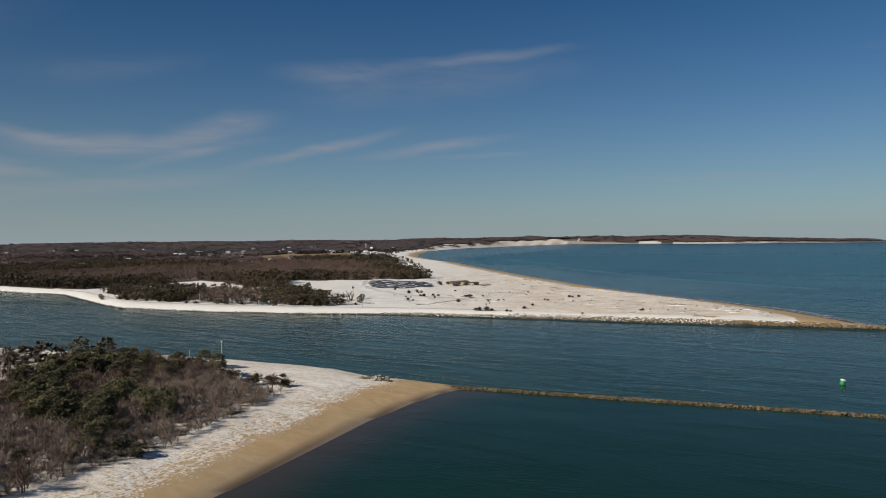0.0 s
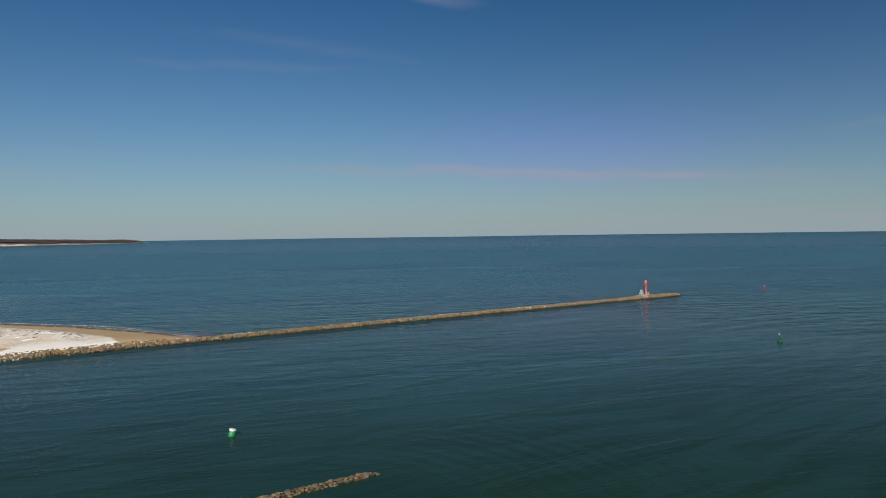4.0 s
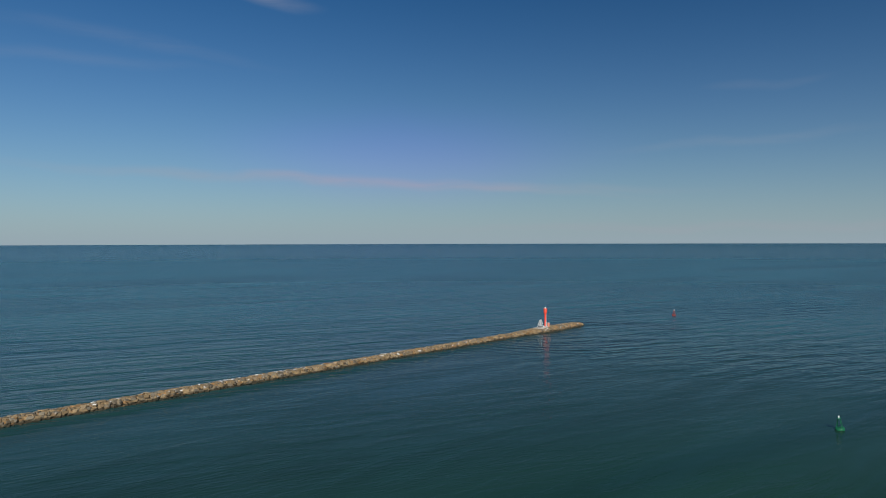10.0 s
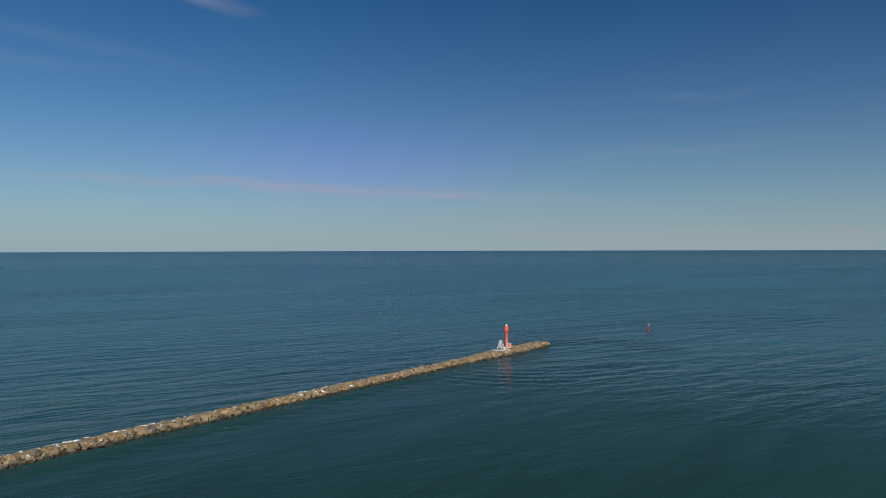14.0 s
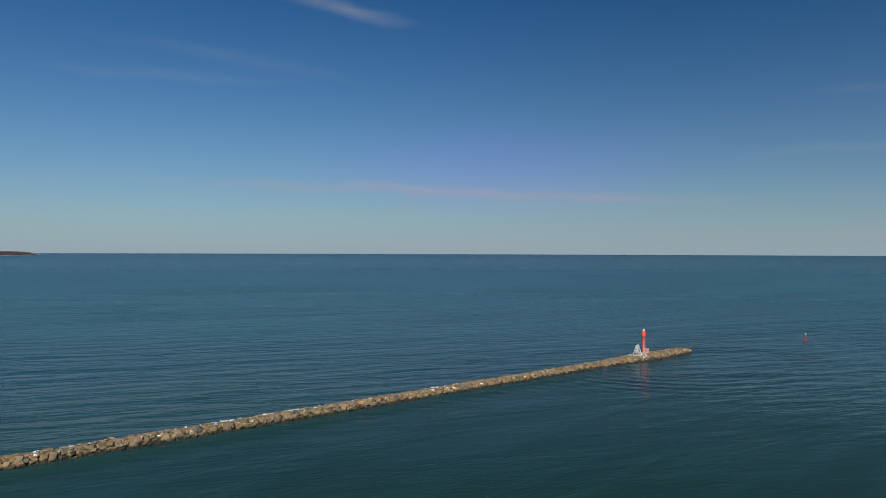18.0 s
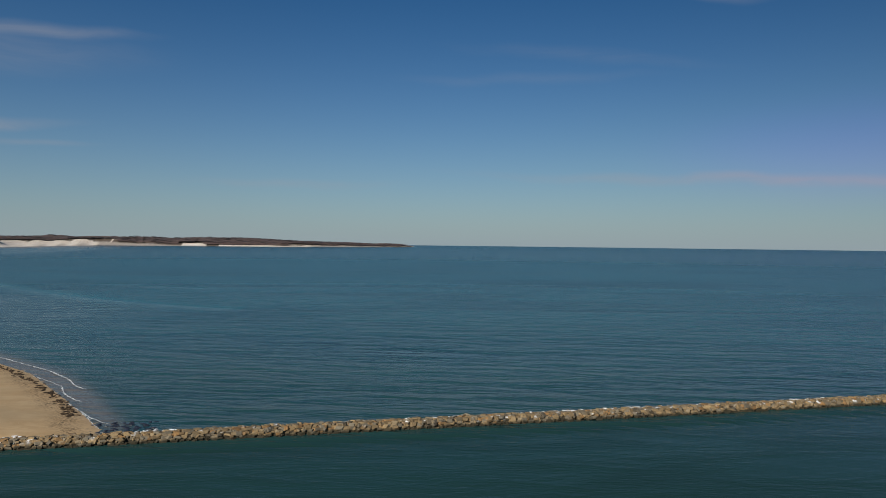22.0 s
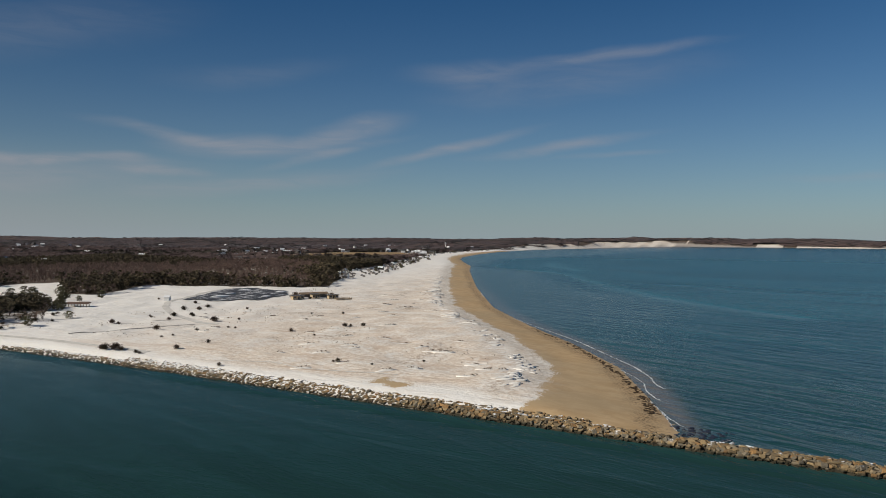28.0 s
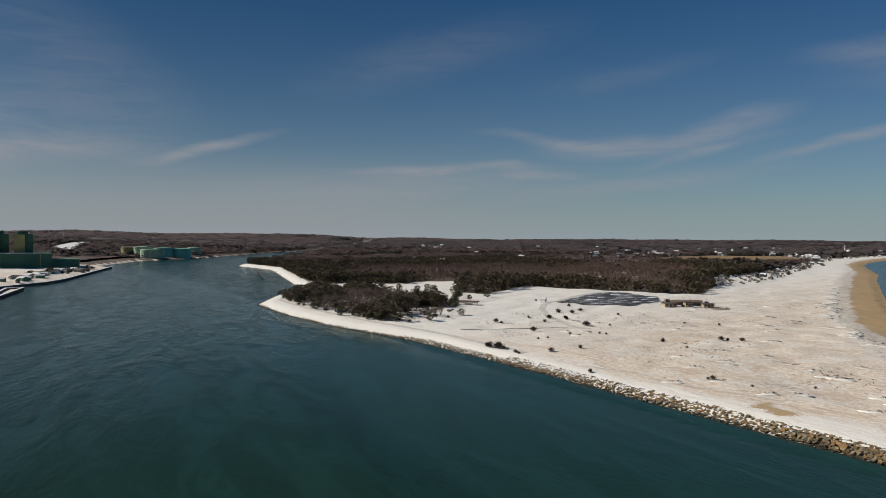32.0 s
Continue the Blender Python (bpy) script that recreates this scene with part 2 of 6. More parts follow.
    height = net.math("ADD", height, net.math("MULTIPLY", rings(-346, -204, 4.6), net.math("MULTIPLY", mask("eddy"), 0.04)))
    height = net.math("ADD", height, net.math("MULTIPLY", rings(12, -4, 7.0), net.math("MULTIPLY", mask("head_eddy"), 0.13)))
    bump(net, b, height, 1.0, 1.0)
    return m


def ground_material():
    m, net, b = material("beach_ground", 0.92, spec=0.15)
    where = world_place(net)

    def mask(name):
        n = net.node("ShaderNodeAttribute")
        n.attribute_name = name
        return n.outputs["Fac"]

    broad = net.noise(where, 0.02, 4, 0.6)
    mid = net.noise(net.place(where, (0.5, 0.9, 1), 0.5), 0.25, 5, 0.65, 0.6)
    fine = net.noise(where, 1.6, 4, 0.65)
    sand = net.mix(net.ramp(mid, 0.35, 0.7), (0.47, 0.316, 0.168), (0.565, 0.400, 0.230))
    sand = net.mix(net.ramp(broad, 0.4, 0.65, 0, 0.5), sand, (0.40, 0.31, 0.195))
    snow = net.mix(net.ramp(fine, 0.3, 0.7), (0.80, 0.77, 0.73), (0.88, 0.85, 0.81))
    snow = net.mix(net.math("MULTIPLY", net.ramp(mid, 0.45, 0.7), 0.3), snow, (0.74, 0.64, 0.52))
    tuft = net.noise(where, 0.7, 5, 0.7, 0.4)
    heath = net.noise(net.place(where, (1.0, 0.4, 1), -0.75), 0.05, 4, 0.6, 0.5)
    drift = net.noise(net.place(where, (1.0, 0.35, 1), -0.6), 0.11, 3, 0.55, 0.3)
    cream = net.mix(net.ramp(tuft, 0.34, 0.64), (0.88, 0.77, 0.645), (0.60, 0.455, 0.335))
    cover = net.ramp(net.math("ADD", net.math("MULTIPLY", tuft, 0.5), net.math("MULTIPLY", drift, 0.5)), 0.36, 0.54, 1.0, 0.55)
    field = net.mix(net.math("MULTIPLY", net.math("SUBTRACT", 1.35, cover), mask("grass")), snow, cream)
    bare = net.math("MULTIPLY", net.ramp(heath, 0.56, 0.72), net.ramp(tuft, 0.42, 0.58, 0.0, 0.8))
    field = net.mix(net.math("MULTIPLY", bare, mask("grass")), field, (0.30, 0.21, 0.15))
    swept = net.noise(net.place(where, (0.035, 0.10, 1), -0.62), 1.0, 5, 0.62, 0.7)
    field = net.mix(net.math("MULTIPLY", net.ramp(swept, 0.54, 0.66), 0.7), field, (0.88, 0.84, 0.78))
    field = net.mix(net.math("MULTIPLY", net.math("MULTIPLY", net.ramp(swept, 0.44, 0.34), mask("grass")), 0.65), field, (0.60, 0.455, 0.345))
    litter = net.mix(net.ramp(fine, 0.35, 0.65), (0.09, 0.066, 0.05), (0.17, 0.125, 0.095))
    litter = net.mix(net.ramp(net.math("ADD", net.math("MULTIPLY", mid, 0.6), net.math("MULTIPLY", heath, 0.4)), 0.56, 0.64), litter, snow)
    wood = net.math("ADD", mask("wood"), net.ramp(mid, 0.2, 0.8, -0.25, 0.25))
    color = net.mix(net.ramp(wood, 0.35, 0.65), field, litter)
    marsh = net.math("ADD", mask("marsh"), net.ramp(mid, 0.2, 0.8, -0.2, 0.2))
    color = net.mix(net.ramp(marsh, 0.4, 0.6), color, (0.29, 0.195, 0.105))
    edge = net.math("ADD", mask("sand"), net.math("ADD", net.ramp(mid, 0.2, 0.8, -0.26, 0.26), net.ramp(fine, 0.2, 0.8, -0.38, 0.38)))
    clods = net.noise(net.grain(where, (0.7, 1.7), -6), 1.0, 5, 0.7, 0.5)
    edge = net.math("ADD", edge, net.math("MULTIPLY", mask("mixed"), net.ramp(clods, 0.25, 0.75, -1.0, 0.9)))
    color = net.mix(net.ramp(edge, 0.42, 0.56), color, sand)
    tangle = net.noise(net.grain(where, (2.6, 1.1), 40), 1.0, 4, 0.65, 0.6)
    color = net.mix(net.math("MULTIPLY", mask("fringe"), net.ramp(tangle, 0.34, 0.66, 0.0, 0.85)), color, (0.47, 0.39, 0.30))
    color = net.mix(net.math("MULTIPLY", mask("crest"), net.ramp(tangle, 0.50, 0.60, 0.0, 0.9)), color, (0.90, 0.86, 0.81))
    wet = mask("wet")
    color = net.mix(net.math("MULTIPLY", wet, 0.75), color, (0.17, 0.14, 0.125))
    wrack = net.math("MULTIPLY", mask("wrack"), net.ramp(fine, 0.45, 0.6))
    color = net.mix(wrack, color, (0.06, 0.04, 0.025))
    color = net.mix(net.math("MULTIPLY", mask("damp"), 0.9), color, (0.10, 0.066, 0.032))
    net.put(b, "Base_Color", color)
    net.put(b, "Roughness", net.ramp(wet, 0, 1, 0.92, 0.4))
    ridge = net.noise(net.place(where, (0.10, 0.30, 1), -0.62), 1.0, 4, 0.6, 0.6)
    relief = net.math("MULTIPLY", net.ramp(mask("sand"), 0.2, 0.8, 0.62, 0.12), net.math("SUBTRACT", net.math("ADD", ridge, net.noise(net.place(where, (0.03, 0.07, 1), -0.4), 1.0, 4, 0.6, 0.4)), 1.0))
    bump(net, b, net.math("ADD", relief, net.math("MULTIPLY", net.ramp(mask("sand"), 0.3, 0.9, 1.0, 0.16), net.math("SUBTRACT", net.math("ADD", net.math("MULTIPLY", mid, 0.5), net.math("MULTIPLY", fine, 0.16)), 0.33))), 0.9, 0.7)
    return m


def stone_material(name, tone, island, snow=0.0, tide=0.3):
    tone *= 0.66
    m, net, b = material(name, 0.85)
    where = world_place(net)
    pick = net.node("ShaderNodeNewGeometry").outputs["Random Per Island"] if island else net.node("ShaderNodeObjectInfo").outputs["Random"]
    grey = (0.27 * tone, 0.235 * tone, 0.18 * tone)
    tan = (0.42 * tone, 0.30 * tone, 0.16 * tone)
    rust = (0.44 * tone, 0.25 * tone, 0.10 * tone)
    color = net.mix(net.ramp(pick, 0.1, 0.6), grey, tan)
    color = net.mix(net.ramp(pick, 0.8, 0.95), color, rust)
    tone_shift = net.math("FRACT", net.math("MULTIPLY", pick, 17.31))
    color = net.mix(1.0, color, net.mix(tone_shift, (0.62, 0.60, 0.58), (1.42, 1.38, 1.30)), "MULTIPLY")
    fleck = net.noise(where, 2.2, 4, 0.65)
    color = net.mix(net.ramp(fleck, 0.35, 0.75, 0, 0.6), color, (0.17 * tone, 0.145 * tone, 0.11 * tone))
    height = net.node("ShaderNodeSeparateXYZ", Vector=where).outputs[2]
    weed = net.math("ADD", height, net.ramp(net.noise(where, 0.7), 0.2, 0.8, -0.35, 0.35))
    color = net.mix(net.ramp(weed, tide, tide + 0.6, 1, 0), color, (0.035, 0.03, 0.018))
    if snow:
        facing = net.node("ShaderNodeSeparateXYZ", Vector=net.node("ShaderNodeNewGeometry").outputs["Normal"]).outputs[2]
        lies = net.math("MULTIPLY", net.math("MULTIPLY", net.ramp(facing, 0.45, 0.8), net.ramp(height, 0.9, 1.4)), net.ramp(net.noise(where, 0.5, 3), 0.62 - snow, 0.72 - snow))
        color = net.mix(lies, color, (0.78, 0.78, 0.79))
    net.put(b, "Base_Color", color)
    bump(net, b, fleck, 0.7, 0.12)
    return m


def canopy_material():
    m, net, b = material("winter_canopy", 0.95, spec=0.1)
    where = world_place(net)
    belts = net.noise(net.grain(where, (260, 120), 20), 1.0, 5, 0.65, 0.6)
    crowns = net.noise(where, 0.14, 3, 0.6)
    brown = net.mix(net.ramp(crowns, 0.3, 0.7), (0.098, 0.075, 0.073), (0.165, 0.114, 0.104))
    net.put(b, "Base_Color", net.mix(net.ramp(belts, 0.54, 0.66), brown, (0.060, 0.054, 0.046)))
    bump(net, b, crowns, 0.5, 1.5)
    return m


CANOPY = canopy_material()
WATER = water_material()
GROUND = ground_material()
STONE = stone_material("granite_boulder", 1.0, False, 0.03)
STONES = stone_material("granite_riprap", 0.92, True, 0.02)
# Shade in the gaps between boulders is put into the core's dark tone.
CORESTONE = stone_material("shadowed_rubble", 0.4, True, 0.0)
SHRUB = simple("evergreen_shrub", (0.062, 0.050, 0.030), 0.95, scale=0.6, vary=0.3)
SHRUBTWIG = simple("shrub_twigs", (0.13, 0.095, 0.07), 0.95, scale=0.6, vary=0.3)
WEEDSTONE = stone_material("weedy_boulder", 0.74, False, 0.0, -0.22)
WEEDSTONES = stone_material("weedy_riprap", 0.74, True, 0.0, -0.22)
SNOWSTONE = stone_material("snowy_riprap", 0.85, True, 0.22)
NEEDLE = simple("pine_needles", (0.118, 0.106, 0.052), 0.9, scale=0.6, vary=0.35, soft=0.4)
NEEDLES = simple("pine_wood", (0.096, 0.074, 0.042), 0.95, scale=0.1, vary=0.35, island=True, soft=0.45)
TWIG = simple("bare_twigs", (0.27, 0.205, 0.16), 0.95, scale=0.5, vary=0.3, soft=0.4)
THICKET = simple("grey_thicket", (0.27, 0.21, 0.168), 0.95, scale=0.05, vary=0.3, island=True, soft=0.5)
# Aerial haze is mixed into the far colours, most in the hazy pair.
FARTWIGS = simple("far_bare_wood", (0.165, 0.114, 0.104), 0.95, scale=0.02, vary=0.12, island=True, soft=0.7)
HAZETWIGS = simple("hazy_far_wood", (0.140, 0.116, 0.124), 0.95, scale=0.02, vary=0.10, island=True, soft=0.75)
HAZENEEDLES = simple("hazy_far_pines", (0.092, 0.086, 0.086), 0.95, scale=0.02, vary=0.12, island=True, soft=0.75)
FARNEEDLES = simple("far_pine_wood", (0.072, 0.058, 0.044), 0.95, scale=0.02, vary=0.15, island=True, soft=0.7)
TWIGS = simple("bare_wood", (0.172, 0.113, 0.090), 0.95, scale=0.05, vary=0.22, island=True, soft=0.5)
POINTTWIGS = simple("point_bare_wood", (0.185, 0.132, 0.104), 0.95, scale=0.05, vary=0.25, island=True, soft=0.45)
BARK = simple("bark", (0.13, 0.10, 0.08), 0.9, scale=1.5, vary=0.3, grain=0.03)
RED = simple("red_paint", (0.62, 0.06, 0.03), 0.45, scale=0.8, vary=0.12, spec=0.5)
BUOYRED = simple("faded_buoy_red", (0.20, 0.035, 0.03), 0.6, scale=0.8, vary=0.2)
GREEN = simple("green_paint", (0.02, 0.24, 0.09), 0.5, scale=0.8, vary=0.15, spec=0.5)
BUOYGREEN = simple("weathered_buoy_green", (0.012, 0.13, 0.06), 0.55, scale=0.8, vary=0.2)
STEEL = simple("galvanised_steel", (0.55, 0.55, 0.54), 0.5, 0.4, scale=1.0, vary=0.12)
CONCRETE = simple("concrete", (0.46, 0.44, 0.41), 0.9, scale=0.6, vary=0.15, grain=0.02)
ASPHALT = simple("asphalt", (0.055, 0.056, 0.062), 0.85, scale=0.08, vary=0.3)
SNOW = simple("drifted_snow", (0.8, 0.8, 0.81), 0.9, scale=0.4, vary=0.05, grain=0.1)
DRIFT = simple("thin_snow_drift", (0.84, 0.79, 0.72), 0.9, scale=0.4, vary=0.08, grain=0.1)
WHITE = simple("white_paint", (0.75, 0.75, 0.74), 0.6, scale=0.5, vary=0.08)
SHINGLE = simple("cedar_shingle", (0.22, 0.195, 0.17), 0.9, scale=0.6, vary=0.25)
ROOF = simple("asphalt_roofing", (0.11, 0.105, 0.105), 0.9, scale=0.6, vary=0.35)
TANWALL = simple("tan_masonry", (0.40, 0.31, 0.20), 0.85, scale=0.5, vary=0.12)
DARKGLASS = simple("dark_glazing", (0.03, 0.035, 0.04), 0.15, scale=0.5, vary=0.2, spec=0.5)
PLANT = simple("green_cladding", (0.075, 0.18, 0.115), 0.7, scale=0.06, vary=0.15)
PLANTLIGHT = simple("lit_tone_cladding", (0.30, 0.30, 0.13), 0.7, scale=0.06, vary=0.12)
TANK = simple("tank_paint", (0.42, 0.58, 0.40), 0.6, scale=0.06, vary=0.12)
TANKTEAL = simple("teal_tank_paint", (0.21, 0.50, 0.40), 0.6, scale=0.06, vary=0.12)
TANKTAN = simple("ochre_tank_paint", (0.30, 0.26, 0.13), 0.6, scale=0.06, vary=0.12)
BLUE = simple("blue_panel", (0.05, 0.13, 0.34), 0.5, scale=0.5, vary=0.1)
FOAM = simple("sea_foam", (0.62, 0.64, 0.65), 0.8, scale=0.8, vary=0.08)


# ---- plan ----
EYE_PLAN = (-280.0, -200.0)
REACH = 4880.0
CANAL_N = [(-278, 4), (-300, 2), (-345, 1), (-440, 1), (-535, -2), (-605, -16), (-672, -20), (-735, -17), (-783, 8), (-846, 47),
           (-875, 64), (-914, 72), (-1217, 143), (-1357, 132), (-1380, 146), (-1553, 258), (-2172, 587), (-2648, 836), (-3100, 1066), (-6000, 2650)]
OCEAN_N = [(-278, 4), (-277, 15), (-294, 52), (-315, 95), (-350, 143), (-392, 193), (-450, 270), (-546, 432), (-715, 736), (-798, 896), (-900, 1060), (-1000, 1228), (-1072, 1371), (-1185, 1660),
           (-1334, 2130), (-1425, 2590), (-1471, 3060), (-1400, 3700), (-1150, 4120), (-700, 4210), (0, 4240), (640, 4300), (680, 4330), (600, 6000)]
CANAL_S = [(-430, -189.9), (-438.7, -187), (-466.6, -183), (-483.9, -175), (-503.2, -172), (-529.5, -170), (-559.2, -169), (-600, -173), (-835, -186), (-857, -172), (-948, -156), (-946, -168), (-865.4, -177), (-863.4, -192.8), (-956, -179),
           (-1022, -135), (-1061, -120), (-1341.8, -47), (-1415, -57), (-1591, 22), (-1746, 159), (-2013, 350), (-2518, 703), (-3100, 1055), (-6000, 2646)]
OCEAN_S = [(-430, -189.9), (-433.2, -192), (-437.2, -200), (-441, -217), (-443.6, -238), (-444.8, -263), (-446, -291), (-455, -392), (-479.1, -792), (-620, -2000), (-1300, -6000)]
NORTH = CANAL_N + [(-6000, 6000)] + OCEAN_N[:0:-1]
SOUTH = CANAL_S + [(-6000, -6000)] + OCEAN_S[:0:-1]
WOOD_MAIN = [(-783.7, 128), (-740.6, 140), (-712.8, 154), (-733.4, 193), (-764.2, 235), (-747.7, 257), (-664.6, 293), (-632.8, 317), (-676.9, 384), (-724.1, 482), (-796, 642), (-985, 1000),
             (-1220, 1450), (-1420, 2050), (-1530, 2560), (-1580, 3040), (-1500, 3760), (-1200, 4210), (640, 4390), (600, 6000), (-6000, 6000), (-6000, 2655), (-3100, 1074), (-2640, 842), (-2165, 593), (-1560, 268), (-1368, 150),
             (-1217, 157), (-916.2, 86), (-872, 84), (-874.8, 116), (-846.5, 152), (-819.2, 204), (-812.2, 129)]
WOOD_POINT = [(-760.1, 8), (-731.3, 5), (-669.7, 0), (-601.1, 6), (-578.6, 14), (-588.8, 44), (-627.7, 72), (-683.1, 95), (-739.5, 93), (-821.2, 90), (-841.4, 68), (-786.8, 37)]
WOOD_SOUTH = [(-540.8, -196.7), (-515.2, -203.4), (-493.6, -222.8), (-473.4, -225.7), (-471.4, -258.4), (-469.5, -278.5), (-474.3, -305.3), (-481, -392), (-508, -792), (-650, -2000), (-1340, -6000), (-6000, -6000),
              (-6000, 2640), (-3100, 1046), (-2518, 696), (-2013, 344), (-1766, 136), (-1656, 43), (-1636, -147), (-1396, -322), (-996, -283.3), (-855.2, -211.2), (-549, -194.7)]
VILLAGE = [(-640, 385), (-663, 424), (-704, 504), (-739, 594), (-805, 750), (-880, 906), (-960, 1050), (-1120, 1340), (-1150, 1325), (-1070, 1155), (-897, 806), (-829, 667), (-785, 560), (-768, 500), (-720, 424), (-674, 398)]
SLOPE = [(-2091, -107), (-2288, -76), (-2456, -24), (-2525, 40), (-2505, 54), (-2370, -8), (-2171, -36), (-2032, -58), (-2033, -86)]
MARSH = [(-1442, 1138), (-1233, 897), (-1084, 823), (-1000, 900), (-1080, 1120), (-1156, 1312), (-1416, 1589), (-1566, 1513)]


CLEARINGS = [[(-770, 50), (-776, 68), (-872, 112), (-872, 86)], [(-742, 86), (-716, 134), (-856, 222), (-862, 178), (-806, 119)]]


def scattered_homes():
    """Places of single houses in the far woods."""
    rng = random.Random(77)
    out = []
    for _ in range(240):
        d, b = rng.uniform(1150, 3300), radians(rng.uniform(-60, -24))
        if rng.random() < 0.55:
            d, b = rng.gauss(1950, 170), radians(rng.uniform(-46, -27))
        out.append((EYE_PLAN[0] + d * math.sin(b), EYE_PLAN[1] + d * math.cos(b)))
    return out


HOMES = scattered_homes()


def edge_distance(x, y, line):
    best = np.full(x.shape, 1e9)
    for (ax, ay), (bx, by) in zip(line, line[1:]):
        dx, dy = bx - ax, by - ay
        t = np.clip(((x - ax) * dx + (y - ay) * dy) / (dx * dx + dy * dy + 1e-9), 0, 1)
        best = np.minimum(best, np.hypot(x - ax - t * dx, y - ay - t * dy))
    return best


def inside(x, y, ring):
    hit = np.zeros(x.shape, bool)
    for (ax, ay), (bx, by) in zip(ring, ring[1:] + ring[:1]):
        cross = ((ay > y) != (by > y)) & (x < (bx - ax) * (y - ay) / (by - ay + 1e-12) + ax)
        hit ^= cross
    return hit


def wave_noise(x, y, size, seed):
    """Smooth value noise on a lattice of the given size, -1 to 1."""
    u, v = x / size, y / size
    iu, iv = np.floor(u), np.floor(v)
    fu, fv = u - iu, v - iv
    fu, fv = fu * fu * (3 - 2 * fu), fv * fv * (3 - 2 * fv)

    def lattice(a, b):
        s = np.sin(a * 127.1 + b * 311.7 + seed * 74.7) * 43758.5453
        return (s - np.floor(s)) * 2 - 1

    low = lattice(iu, iv) * (1 - fu) + lattice(iu + 1, iv) * fu
    high = lattice(iu, iv + 1) * (1 - fu) + lattice(iu + 1, iv + 1) * fu
    return low * (1 - fv) + high * fv


def lift(x, y):
    """The far rim of the land and sea rises a little, up to the line of the horizon."""
    r = np.hypot(x - EYE_PLAN[0], y - EYE_PLAN[1])
    return 27.0 * np.clip((r - 3600) / 1280, 0, 1.05) ** 2


def land(x, y):
    """Height and surface masks of the ground."""
    x, y = np.asarray(x, float), np.asarray(y, float)
    in_n, in_s = inside(x, y, NORTH), inside(x, y, SOUTH)
    dcn, don, dcs, dos = (edge_distance(x, y, line) for line in (CANAL_N, OCEAN_N, CANAL_S, OCEAN_S))
    r = np.hypot(x - EYE_PLAN[0], y - EYE_PLAN[1])
    dune = 0.45 * wave_noise(x * 0.8 + y * 0.5, (y - x) * 0.45, 8, 1) + 0.5 * wave_noise(x, y, 26, 2) + 0.5 * wave_noise(x, y, 70, 3)
    far = np.clip((r - 900) / 2500, 0, 1)
    roll_hill = far * (1 + 5 * wave_noise(x, y, 420, 4) + 3 * wave_noise(x, y, 150, 5))
    bank_n = np.interp(dcn, [0, 6, 14, 30], [-0.2, 2.6, 3.1, 3.5])
    shore_n = np.interp(don, [0, 4, 12, 26, 34, 60, 100], [-0.25, 0.05, 0.85, 2.1, 2.9, 4.0, 4.2])
    bearing = np.degrees(np.arctan2(x - EYE_PLAN[0], y - EYE_PLAN[1]))
    bluff = np.interp(bearing, [-40, -25, -17, -11, -6, 0, 7, 11.5], [5, 14, 22, 25, 17, 13, 7, 0]) * (1 + 0.25 * wave_noise(x, y, 160, 21))
    knoll = 15 * np.exp(-(((bearing + 1.5) / 3.6) ** 2)) * np.clip((r - 4450) / 250, 0, 1)
    cliff = np.clip((y - 2300) / 700, 0, 1) * (np.interp(don, [0, 30, 70, 100], [0, 0.08, 1, 1.1]) * bluff + knoll)
    hn = np.minimum(bank_n, shore_n) + dune * np.clip((np.minimum(dcn, don) - 8) / 30, 0, 1) + roll_hill * np.clip(np.minimum(dcn, don) / 200, 0, 1) + cliff + np.interp(don, [100, 190, 260, 400], [0, 5, 5, 0]) * np.clip((y - 340) / 80, 0, 1) * np.clip((1400 - y) / 200, 0, 1)
    hn = hn + (0.3 + 0.45 * wave_noise(x, y, 12, 71) + 0.3 * wave_noise(x, y, 5, 72)) * np.exp(-(((don - 43) / 7) ** 2)) * np.clip((y - 25) / 20, 0, 1) * (y < 900)
    bank_s = np.interp(dcs, [0, 4, 14, 30], [-0.2, 1.2, 2.4, 3.2])
    shore_s = np.interp(dos, [0, 6, 14, 26, 45], [0.0, 0.7, 1.5, 2.6, 3.4])
    west = np.clip((-x - 1500) / 2400, 0, 1) * np.clip(dcs / 350, 0, 1)
    hs = np.minimum(bank_s, shore_s) + 0.7 * dune * np.clip((np.minimum(dcs, dos) - 8) / 25, 0, 1) + west * (17 + 8 * wave_noise(x, y, 500, 6)) + roll_hill * np.clip(np.minimum(dcs, dos) / 300, 0, 1)
    hs = hs + 13 * np.clip((r - 1750) / 600, 0, 1) * np.exp(-(((bearing + 86.5) / 5) ** 2)) * np.clip(dcs / 150, 0, 1)
    sea = -np.minimum(np.minimum(np.minimum(dcn, dcs) * 0.45, np.minimum(don, dos) * 0.07 + 0.02), 5.0) - 0.02
    z = np.where(in_n, hn, np.where(in_s, hs, sea)) + lift(x, y)
    on = in_n | in_s
    wob = 4.5 * wave_noise(x, y, 18, 7) + 3 * wave_noise(x, y, 6, 8)
    corner = np.interp(y, [4, 18, 30, 60], [13, 9, 4, 0]) * np.clip((x + 345) / 20, 0, 1)
    sand = np.where(in_n, np.clip((29 + corner + 0.45 * wob - don) / 5 + 0.5, 0, 1), np.where(in_s, np.clip((14 + wob * 0.5 - dos) / 16 + 0.5, 0, 1), 1.0))
    sand = np.where(in_s, np.maximum(sand, np.clip((x + 460 + 0.6 * wob) / 5, 0, 1)), sand)
    blow = 0.75 + 0.5 * wave_noise(x, y, 4, 73) - 0.6 * np.hypot((x + 356 + 1.5 * wob) / 11, (y - 12 - 0.6 * wob) / 4.5)
